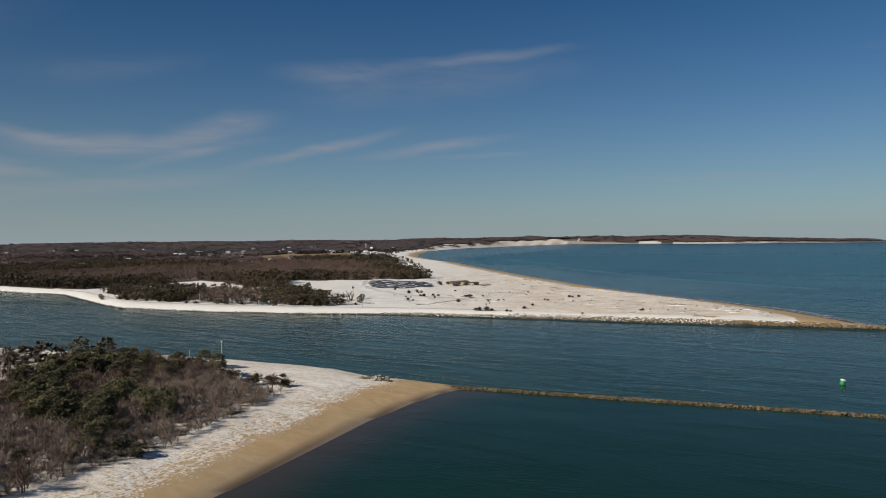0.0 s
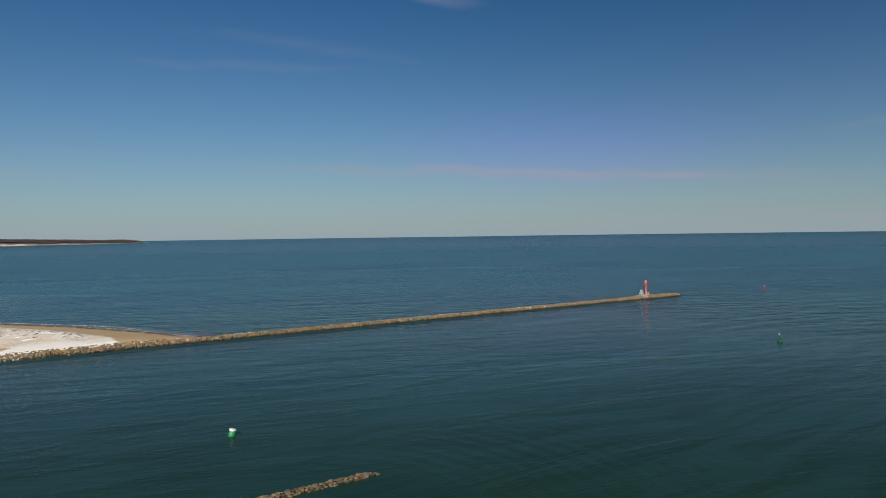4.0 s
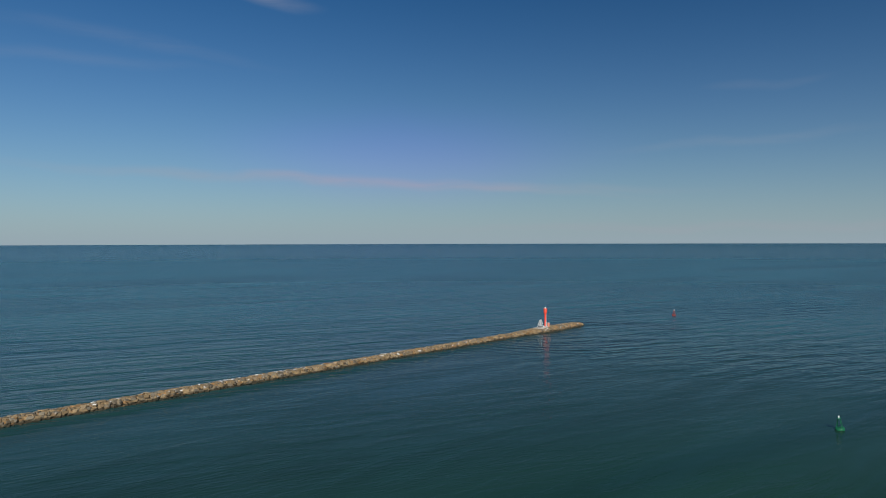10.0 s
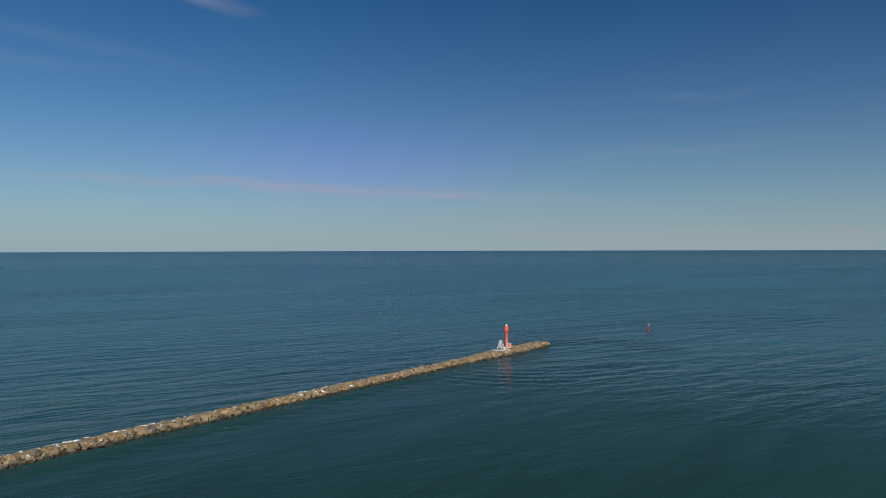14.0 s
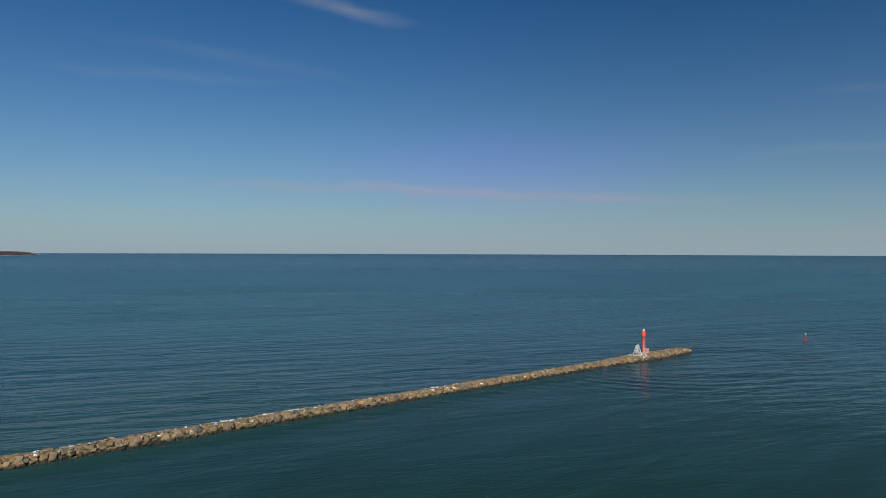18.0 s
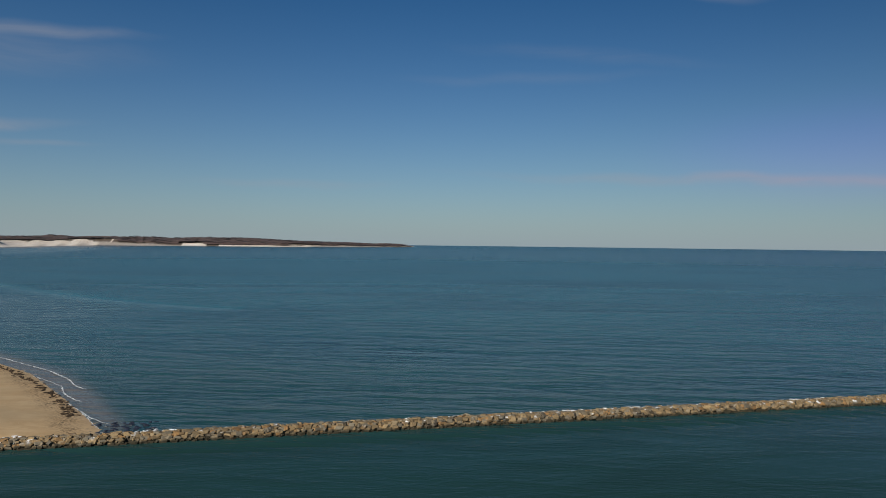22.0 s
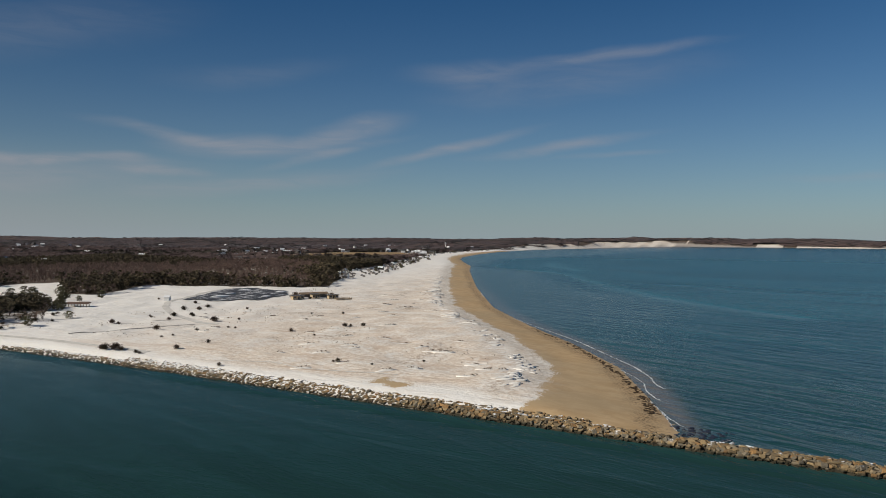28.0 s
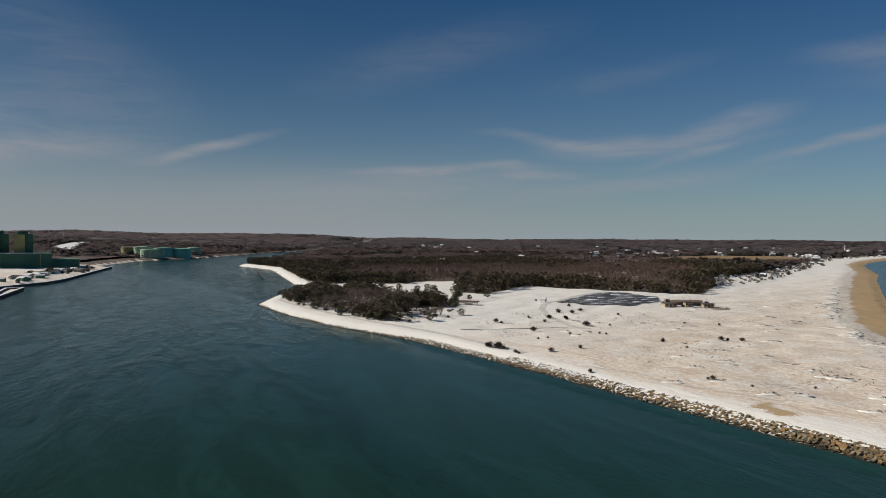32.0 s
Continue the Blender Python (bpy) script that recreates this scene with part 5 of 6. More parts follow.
# ---- harbour marks ----
def build_light_tower():
    z = 2.15
    tower = thing("light_tower", 9.6, 4.6, z, label="slender red cylindrical harbour light on the jetty head", category="lighthouse")
    part("plinth", lathe(bmesh.new(), [(1.3, -0.9), (1.3, 0.2), (1.2, 0.3)], 16), CONCRETE, tower, "pale concrete plinth")
    part("shaft", lathe(bmesh.new(), [(0.55, 0.3), (0.55, 0.5), (0.48, 0.55), (0.45, 6.3), (0.47, 6.35)], 20), RED, tower, smooth=True)
    part("lantern_room", lathe(bmesh.new(), [(0.47, 6.3), (0.84, 7.1), (0.86, 7.2), (0.86, 8.9), (0.8, 9.0)], 20), RED, tower, smooth=True)
    part("gallery_ring", lathe(bmesh.new(), [(0.88, 8.95), (0.98, 9.0), (0.98, 9.1), (0.88, 9.12)], 20), RED, tower)
    part("lens", lathe(bmesh.new(), [(0.26, 9.1), (0.34, 9.2), (0.34, 9.75), (0.2, 9.9), (0.05, 9.95)], 12), WHITE, tower, "white lamp housing")
    part("door", box(bmesh.new(), -0.35, -0.72, 0.45, 0.35, -0.5, 2.4, 0.02), STEEL, tower, "grey service door")
    bm = bmesh.new()
    for s in (-0.2, 0.2):
        rod(bm, (0.75, s, 0.4), (0.75, s, 6.6), 0.03, 0.03, 6)
    for k in range(18):
        rod(bm, (0.75, -0.2, 0.6 + k * 0.33), (0.75, 0.2, 0.6 + k * 0.33), 0.02, 0.02, 5)
    part("ladder", bm, STEEL, tower)
    cab = thing("equipment_cabinet", 10.9, 3.6, z - 0.3, label="faded pink equipment cabinet beside the light tower", category="cabinet")
    part("body", box(bmesh.new(), -0.5, -0.4, -0.6, 0.5, 0.4, 2.2, 0.04), simple("faded_red_paint", (0.55, 0.23, 0.17), 0.6), cab)
    part("lid", box(bmesh.new(), -0.56, -0.46, 2.2, 0.56, 0.46, 2.3, 0.02), STEEL, cab)
    pad = thing("concrete_pad", 4.6, 4.2, z - 0.75, label="weathered concrete slab on the jetty crest", category="slab")
    part("slab", box(bmesh.new(), -3.0, -2.6, 0, 3.0, 2.4, 0.75, 0.06), CONCRETE, pad)
    frame_ = thing("steel_frame", 4.6, 4.2, z, label="white steel A-frame with panels on a concrete slab", category="frame")
    frame_.scale = (0.72, 0.72, 0.84)
    for sx in (-1.6, 1.6):
        for sy in (-1.7, 1.7):
            top = (sx * 0.55, sy * 0.12, 4.6)
            part("leg", rod(bmesh.new(), (sx, sy, 0), top, 0.11, 0.09), WHITE, frame_)
    part("ridge", rod(bmesh.new(), (-1.1, 0, 4.6), (1.1, 0, 4.6), 0.12, 0.12), WHITE, frame_)
    for k, h in enumerate((1.1, 2.3, 3.5)):
        w, d = 1.6 - 0.7 * h / 4.6, 1.7 - 1.5 * h / 4.6
        for s in (-1, 1):
            part("crossbar", rod(bmesh.new(), (-w, s * d, h), (w, s * d, h), 0.06, 0.06, 6), WHITE, frame_)
            part("side_bar", rod(bmesh.new(), (s * w, -d, h), (s * w, d, h), 0.06, 0.06, 6), WHITE, frame_)
    for h0, h1 in ((2.4, 3.4), (3.6, 4.4), (1.2, 2.2)):
        bm = bmesh.new()
        quad = []
        for h in (h0, h1):
            w, d = (1.6 - 0.7 * h / 4.6) * 0.9, 1.7 - 1.5 * h / 4.6
            quad.append([(-w, -d - 0.07, h), (w, -d - 0.07, h)])
        low, high = quad
        if h0 == 1.2:
            low, high = [low[0], (0.1, low[1][1], low[1][2])], [high[0], (0.1, high[1][1], high[1][2])]
        front = [bm.verts.new(p) for p in (low[0], low[1], high[1], high[0])]
        f = bm.faces.new(front)
        bmesh.ops.solidify(bm, geom=[f], thickness=0.05)
        part("panel", bm, STEEL, frame_, "grey sheet panel")
    for x, h0, h1, d in ((-1.36, 1.5, 2.4, 1.0), (-1.2, 2.6, 3.4, 0.75), (-1.08, 3.6, 4.3, 0.45)):
        part("panel", box(bmesh.new(), x - 0.04, -d, h0, x + 0.04, d, h1, 0.01), STEEL, frame_, "grey sheet panel")


def build_buoy(x, y, tone, tall, lean, label):
    buoy = thing("buoy", x, y, 0, 20, label=label, category="buoy")
    buoy.rotation_euler = (radians(lean), radians(lean * 0.6), 0.4)
    k = tall / 4.0
    part("float", lathe(bmesh.new(), [(0.7 * k, -0.8 * k), (1.15 * k, -0.3 * k), (1.2 * k, 0.45 * k), (1.05 * k, 0.7 * k)], 18), tone, buoy, smooth=True)
    for j in range(4):
        a = j * math.pi / 2 + 0.4
        part("leg", rod(bmesh.new(), (0.85 * k * math.cos(a), 0.85 * k * math.sin(a), 0.65 * k), (0.4 * k * math.cos(a), 0.4 * k * math.sin(a), 3.1 * k), 0.08 * k, 0.07 * k, 6), tone, buoy)
    for s in (-1, 1):
        part("dayboard", box(bmesh.new(), -0.5 * k, s * 0.42 * k - 0.03, 1.9 * k, 0.5 * k, s * 0.42 * k + 0.03, 2.95 * k, 0.02), tone, buoy)
    part("top_plate", lathe(bmesh.new(), [(0.5 * k, 3.05 * k), (0.5 * k, 3.15 * k)], 12), tone, buoy)
    part("lantern", lathe(bmesh.new(), [(0.16 * k, 3.15 * k), (0.2 * k, 3.5 * k), (0.1 * k, 3.8 * k)], 10), WHITE if tone is BUOYGREEN else STEEL, buoy, "small signal lantern")


build_light_tower()
build_buoy(122.1, -13.4, BUOYRED, 3.9, 3, "red lighted steel buoy floating off the jetty head")
build_buoy(-102.9, -152.4, BUOYGREEN, 3.6, -6, "green lighted steel buoy leaning in the current")


def build_can_buoy():
    buoy = thing("can_buoy", -324.3, -148.6, 0, label="green can buoy with a white top band, leaning in the tide", category="buoy")
    buoy.rotation_euler = (radians(8), radians(10), 0)
    part("hull", lathe(bmesh.new(), [(0.6, -0.5), (0.78, -0.2), (0.78, 1.25)], 16), GREEN, buoy, smooth=True)
    part("band", lathe(bmesh.new(), [(0.79, 1.25), (0.79, 1.5), (0.7, 1.6)], 16), WHITE, buoy, "white reflective band", True)
    part("lifting_eye", rod(bmesh.new(), (-0.15, 0, 1.7), (0.15, 0, 1.7), 0.06, 0.06, 6), STEEL, buoy)


build_can_buoy()


# ---- buildings ----
def gable(bm, w, d, eave, ridge, over=0.35, thick=0.18):
    """A gable roof with its ridge along x, as two slabs."""
    for s in (-1, 1):
        a = [(-w / 2 - over, s * (d / 2 + over), eave - over * (ridge - eave) / (d / 2)), (w / 2 + over, s * (d / 2 + over), eave - over * (ridge - eave) / (d / 2)), (w / 2 + over, 0, ridge), (-w / 2 - over, 0, ridge)]
        low = [bm.verts.new(p) for p in a]
        up = [bm.verts.new((p[0], p[1], p[2] + thick)) for p in a]
        bm.faces.new(low)
        bm.faces.new(up[::-1])
        for k in range(4):
            bm.faces.new((low[k], low[(k + 1) % 4], up[(k + 1) % 4], up[k]))
    return bm


def gable_walls(bm, w, d, eave, ridge):
    v = [bm.verts.new(p) for p in ((-w / 2, -d / 2, -0.6), (w / 2, -d / 2, -0.6), (w / 2, d / 2, -0.6), (-w / 2, d / 2, -0.6), (-w / 2, -d / 2, eave), (w / 2, -d / 2, eave), (w / 2, d / 2, eave), (-w / 2, d / 2, eave), (-w / 2, 0, ridge), (w / 2, 0, ridge))]
    for f in ((0, 1, 5, 4), (1, 2, 6, 9, 5), (2, 3, 7, 6), (3, 0, 4, 8, 7), (4, 5, 9, 8), (6, 7, 8, 9), (3, 2, 1, 0)):
        bm.faces.new([v[k] for k in f])
    return bm


def window(parent, x, y, z, w, h, face):
    """A sash window set proud of a wall; face: 'x' or 'y', with sign."""
    axis, s = face
    if axis == "y":
        pane = part("window", box(bmesh.new(), x - w / 2, y + s * 0.0, z, x + w / 2, y + s * 0.06, z + h), DARKGLASS, parent)
        part("window_frame", box(bmesh.new(), x - w / 2 - 0.1, y, z - 0.14, x + w / 2 + 0.1, y + s * 0.1, z - 0.02), WHITE, pane)
    else:
        pane = part("window", box(bmesh.new(), x, y - w / 2, z, x + s * 0.06, y + w / 2, z + h), DARKGLASS, parent)
        part("window_frame", box(bmesh.new(), x, y - w / 2 - 0.1, z - 0.14, x + s * 0.1, y + w / 2 + 0.1, z - 0.02), WHITE, pane)


def house(w, d, eave, ridge, wall, roof, label, floors=1, snowy=False):
    h = thing("house", 0, 0, 0, label=label, category="house", group="beach cottages")
    part("wall", gable_walls(bmesh.new(), w, d, eave, ridge), wall, h)
    part("roof", gable(bmesh.new(), w, d, eave + 0.02, ridge + 0.02), roof, h)
    part("chimney", box(bmesh.new(), w * 0.2, -0.4, ridge - 0.8, w * 0.2 + 0.7, 0.3, ridge + 1.0, 0.03), simple("chimney_brick", (0.26, 0.13, 0.09), 0.9), h)
    part("door", box(bmesh.new(), -0.5, -d / 2 - 0.07, 0, 0.5, -d / 2, 2.1), WHITE, h)
    for f in range(floors):
        for x in (-w * 0.32, w * 0.3):
            window(h, x, -d / 2, 0.9 + 2.3 * f, 1.1, 1.3, ("y", -1))
            window(h, x, d / 2, 0.9 + 2.3 * f, 1.1, 1.3, ("y", 1))
        window(h, w / 2, 0, 0.9 + 2.3 * f, 1.2, 1.3, ("x", 1))
    return h


HOUSES = [house(9, 7, 2.7, 5.0, SHINGLE, ROOF, "grey cedar-shingled beach cottage with a dark gable roof"), house(10, 7.5, 4.8, 7.2, WHITE, ROOF, "white two-storey beach house with a dark roof", 2),
          house(8, 6.5, 2.7, 4.8, WHITE, SNOW, "small white cottage with snow on its roof"), house(11, 8, 4.8, 7.4, SHINGLE, SNOW, "large shingled beach house with a snowy roof", 2)]
FAR_HOUSES = [house(9, 7, 2.7, 5.0, SHINGLE, ROOF, "distant grey shingled cottage with a dark roof", 0), house(10, 7.5, 4.8, 7.2, WHITE, ROOF, "distant white two-storey house with a dark roof", 0), house(8, 6.5, 2.7, 4.8, SHINGLE, SNOW, "distant small cottage with a snowy roof", 0), house(11, 8, 4.8, 7.4, SHINGLE, SNOW, "distant large shingled house with a snowy roof", 0)]


def build_village():
    rng = random.Random(11)
    spots = []
    line = [(-672, 395), (-684, 430), (-704, 502), (-770.3, 642), (-861.6, 822), (-960, 1000), (-1080, 1220), (-1180, 1440)]
    for x, y, a in along(line, 8):
        for row in range(7 if y < 900 else 4):
            if rng.random() < 0.62:
                spots.append((x + math.sin(a) * (2 + row * 12) * -1 + rng.uniform(-5, 5), y + math.cos(a) * (2 + row * 12) * 1 + rng.uniform(-6, 6), math.degrees(a) + 90 + rng.choice((0, 90)) + rng.uniform(-8, 8)))
    spots = [(x - 8, y - 2, t) for x, y, t in spots if inside(np.array([x - 8]), np.array([y - 2]), VILLAGE)[0]][:420]
    for x, y, a in along([(-985, 1040), (-1100, 1240), (-1215, 1470), (-1310, 1760), (-1385, 2050), (-1450, 2330), (-1500, 2600)], 18):
        if rng.random() < 0.85:
            spots.append((x + rng.uniform(-6, 22), y + rng.uniform(-5, 5), math.degrees(a) + rng.choice((0, 90)) + rng.uniform(-10, 10)))
    first = set()
    for x, y, turn in spots:
        k = rng.choice((0, 0, 0, 0, 0, 0, 1, 2, 3) if y < 1000 else (0, 0, 0, 1, 2, 3))
        m = pose(x, y, height(x, y) + 0.1, 0, 0, turn) @ Matrix.Scale(rng.uniform(0.46, 0.64) if y < 1000 else rng.uniform(0.7, 1.05), 4)
        kinds, key = (HOUSES, k) if y < 560 else (FAR_HOUSES, k + 4)
        if key in first:
            copy_thing(kinds[k], m)
        else:
            kinds[k].matrix_basis = m
            first.add(key)
    r = random.Random(12)
    for x, y, _ in spots[:420:4]:
        plant(r.choice(PINES + BARES), x + r.uniform(-6, 10), y + r.uniform(-12, 4), r.uniform(3.5, 6.5), 1.4, rng=r)


def build_wood_homes():
    """Single houses far off among the woods."""
    rng = random.Random(12)
    bm = bmesh.new()
    for x, y in HOMES:
        spot = np.array([x]), np.array([y])
        if not inside(*spot, WOOD_MAIN)[0] or inside(*spot, MARSH)[0]:
            continue
        w, d, h = rng.uniform(9, 14), rng.uniform(7, 9), rng.uniform(3.5, 6.5)
        home = bmesh.new()
        box(home, -w / 2, -d / 2, -3, w / 2, d / 2, h)
        paint = rng.choice((0, 0, 1))
        for f in home.faces:
            f.material_index = paint
        count = len(home.faces)
        gable(home, w + 0.8, d + 0.8, h + 0.02, h + rng.uniform(2.2, 3.2))
        home.faces.ensure_lookup_table()
        top = rng.choice((2, 3))
        for f in home.faces[count:]:
            f.material_index = top
        home.transform(pose(x, y, height(x, y) + 0.1, 0, 0, rng.uniform(0, 360)))
        rough = bpy.data.meshes.new("home")
        home.to_mesh(rough)
        home.free()
        bm.from_mesh(rough)
        bpy.data.meshes.remove(rough)
    ob = part("wood_homes", bm, WHITE, None)
    for mat in (SHINGLE, ROOF, SNOW):
        ob.data.materials.append(mat)
    tagged(ob, "scattered white and grey houses in the far woods", "houses", kind="stuff")


def build_bath_house():
    for x, y, w, d, h, turn, text in ((-574, 212, 8, 5, 2.6, 62, "long tan bathhouse with a flat dark roof"), (-568, 223, 5, 5, 2.8, 62, "tan snack bar beside the bathhouse"), (-562, 235, 7, 4, 2.4, 62, "low tan pavilion at the beach car park")):
        b = thing("bathhouse", x, y, height(x, y), turn, label=text, category="building")
        part("wall", box(bmesh.new(), -w / 2, -d / 2, -1, w / 2, d / 2, h, 0.03), TANWALL, b)
        part("roof", box(bmesh.new(), -w / 2 - 0.8, -d / 2 - 0.8, h, w / 2 + 0.8, d / 2 + 0.8, h + 0.35, 0.05), ROOF, b)
        part("door", box(bmesh.new(), -0.6, -d / 2 - 0.06, 0, 0.6, -d / 2, 2.2), DARKGLASS, b)
        for s in (-0.32, 0.32):
            window(b, s * w, -d / 2, 1.1, 1.6, 1.1, ("y", -1))
            window(b, w / 2, s * d * 0.5, 1.1, 1.2, 1.1, ("x", 1))
    b = thing("breezeway", -576, 231, height(-576, 231), 62, label="long low brown roof linking the bathhouse huts", category="building")
    part("wall", box(bmesh.new(), -10, -1.6, -1, 10, 1.6, 2.2, 0.03), SHINGLE, b)
    part("roof", gable(bmesh.new(), 20, 5, 2.25, 3.3), simple("brown_roofing", (0.24, 0.17, 0.11), 0.9, scale=0.5, vary=0.25), b)
    r = random.Random(21)
    for x, y, tall in ((-597, 236, 3.4), (-590, 240, 2.8), (-583, 222, 2.4), (-586, 246, 3.2), (-572, 246, 2.6), (-592, 226, 2.2), (-566, 216, 1.8)):
        plant(r.choice(BUSHES), x, y, tall, 1.3, rng=r)
    deck = thing("boardwalk", -552, 234, height(-552, 234), 62, label="raised tan timber boardwalk to the beach", category="boardwalk")
    wood = simple("weathered_timber", (0.36, 0.27, 0.17), 0.85, scale=0.8, vary=0.2)
    for k in range(16):
        part("plank", box(bmesh.new(), -6 + k * 0.76, -2, 0.5, -5.32 + k * 0.76, 2, 0.6), wood, deck)
    for x in (-5.5, 0, 5.5):
        for y in (-1.8, 1.8):
            part("post", box(bmesh.new(), x - 0.12, y - 0.12, -0.8, x + 0.12, y + 0.12, 1.5), wood, deck)
    for y in (-1.8, 1.8):
        part("rail", box(bmesh.new(), -6, y - 0.06, 1.4, 6, y + 0.06, 1.52), wood, deck)
    shed = thing("picnic_shelter", -644.1, 99, height(-644.1, 99), 36, label="open brown picnic shelter with a snowy roof", category="shelter")
    for x in (-5, -1.7, 1.7, 5):
        for y in (-2.2, 2.2):
            part("post", box(bmesh.new(), x - 0.15, y - 0.15, -0.5, x + 0.15, y + 0.15, 1.9), wood, shed)
    part("roof", gable(bmesh.new(), 12, 5.4, 1.9, 2.7), simple("brown_shelter_roof", (0.16, 0.10, 0.075), 0.9), shed)
    hut = thing("hut", -631.8, 152, height(-631.8, 152), 30, label="small white hut in the snowy field", category="hut")
    part("wall", gable_walls(bmesh.new(), 3.5, 3, 2.3, 3.2), WHITE, hut)
    part("roof", gable(bmesh.new(), 3.5, 3, 2.32, 3.22, 0.2, 0.1), SNOW, hut)


def sheet(name, ring, mat, up, label, category, kind="structure", step=6.0):
    """A thin sheet that follows the ground inside a ring of corners."""
    xs, ys = [p[0] for p in ring], [p[1] for p in ring]
    bm = bmesh.new()
    gx, gy = np.arange(min(xs), max(xs) + step, step), np.arange(min(ys), max(ys) + step, step)
    grid = {}
    for i, x in enumerate(gx):
        for j, y in enumerate(gy):
            if inside(np.array([x]), np.array([y]), ring)[0]:
                grid[i, j] = None
    pts = np.array([(gx[i], gy[j]) for i, j in grid])
    z = land(pts[:, 0], pts[:, 1])[0]
    for (i, j), (x, y), h in zip(list(grid), pts, z):
        grid[i, j] = bm.verts.new((x, y, h + up))
    for i, j in grid:
        four = [grid.get(k) for k in ((i, j), (i + 1, j), (i + 1, j + 1), (i, j + 1))]
        if all(four):
            bm.faces.new(four)
    return tagged(part(name, bm, mat, None, smooth=True), label, category, kind=kind)


def asphalt_snowed():
    m, net, b = material("ploughed_asphalt", 0.85)
    where = world_place(net)
    along_lot = net.noise(net.place(where, (0.42, 0.035, 1), -0.42), 1.0, 5, 0.65, 0.5)
    grit = net.noise(where, 1.5, 3)
    tar = net.mix(net.ramp(grit, 0.3, 0.7), (0.03, 0.033, 0.042), (0.06, 0.062, 0.072))
    net.put(b, "Base_Color", net.mix(net.ramp(along_lot, 0.55, 0.61), tar, (0.72, 0.72, 0.74)))
    return m


def ribbon(name, line, width, mat, up, label, category, kind="structure"):
    """A strip of ground along a line, following the ground."""
    pts = along(line, 3.0) + [(*line[-1], along(line, 3.0)[-1][2])]
    bm = bmesh.new()
    last = None
    for x, y, a in pts:
        pair = []
        for s in (-1, 1):
            px, py = x - math.sin(a) * s * width / 2, y + math.cos(a) * s * width / 2
            pair.append(bm.verts.new((px, py, height(px, py) + up)))
        if last:
            bm.faces.new((last[0], pair[0], pair[1], last[1]))
        last = pair
    return tagged(part(name, bm, mat, None, smooth=True), label, category, kind=kind)


def build_roads():
    PACKED = simple("packed_snow", (0.66, 0.62, 0.57), 0.9, scale=0.3, vary=0.12, grain=0.1)
    lot = [(-621.8, 151), (-646.9, 186), (-668, 225), (-680, 256), (-672, 268), (-628, 262), (-604, 238), (-593.3, 210.6), (-583, 188), (-595.3, 180), (-604.1, 167), (-618, 162)]
    sheet("parking_lot", lot, asphalt_snowed(), 0.45, "ploughed dark asphalt car park streaked with snow", "car park", step=3.0)
    rng = random.Random(3)
    for x, y, s in ((-626.1, 191.9, 8), (-655.9, 243.6, 7), (-622.8, 248.9, 6), (-598.1, 207.1, 5), (-640, 214, 5)):
        bm = bmesh.new()
        bmesh.ops.create_icosphere(bm, subdivisions=2, radius=1)
        for v in bm.verts:
            v.co *= 1 + rng.uniform(-0.12, 0.12)
        ob = part("snow_bank", bm, SNOW, None, smooth=True)
        ob.matrix_basis = Matrix.LocRotScale((x, y, height(x, y) + 0.5), Euler((0, 0, 1.1)), (s * 0.75, s * 0.28, 0.7))
        tagged(ob, "ploughed snow heap on the car park", "snow bank", "snow heaps")
    grey = simple("slushy_track", (0.28, 0.25, 0.23), 0.9, scale=0.3, vary=0.2)
    ribbon("service_track", [(-535.8, 23.9), (-531.9, 36.5), (-529.4, 49.8), (-525.4, 60.3), (-522.9, 72.5), (-520.7, 78.9)], 1.3, grey, 0.14, "narrow dark track through the snow", "track")
    ribbon("footpath", [(-554.8, 59.5), (-551.0, 67.2)], 0.9, grey, 0.14, "thin trodden path through the snow", "path")
    ribbon("footpath", [(-547.6, 74.7), (-544.2, 81.0), (-542.8, 91.5)], 0.9, grey, 0.14, "thin trodden path through the snow", "path")
    ribbon("access_road", [(-511.5, 83.9), (-524.9, 84.9), (-543.2, 92.7), (-568.4, 105.5), (-599.1, 124.3), (-620.7, 143.4), (-639.2, 169.6), (-662.4, 207.3), (-686.7, 262.7)], 4.0, PACKED, 0.12, "snow-packed curving access road", "road")
    ribbon("trodden_path", [(-436, 14), (-416.5, 21), (-400, 17.5), (-383.6, 20.2), (-367.8, 25.3)], 0.8, PACKED, 0.1, "faint trodden path across the dune field", "path")
    ribbon("bank_path", [(-470, 13), (-534.7, 11), (-601.1, 0), (-672.8, -5), (-732.3, -2), (-777.5, 20), (-846.5, 62), (-912.2, 89)], 2.6, PACKED, 0.1, "snow-covered service path along the canal bank", "path")


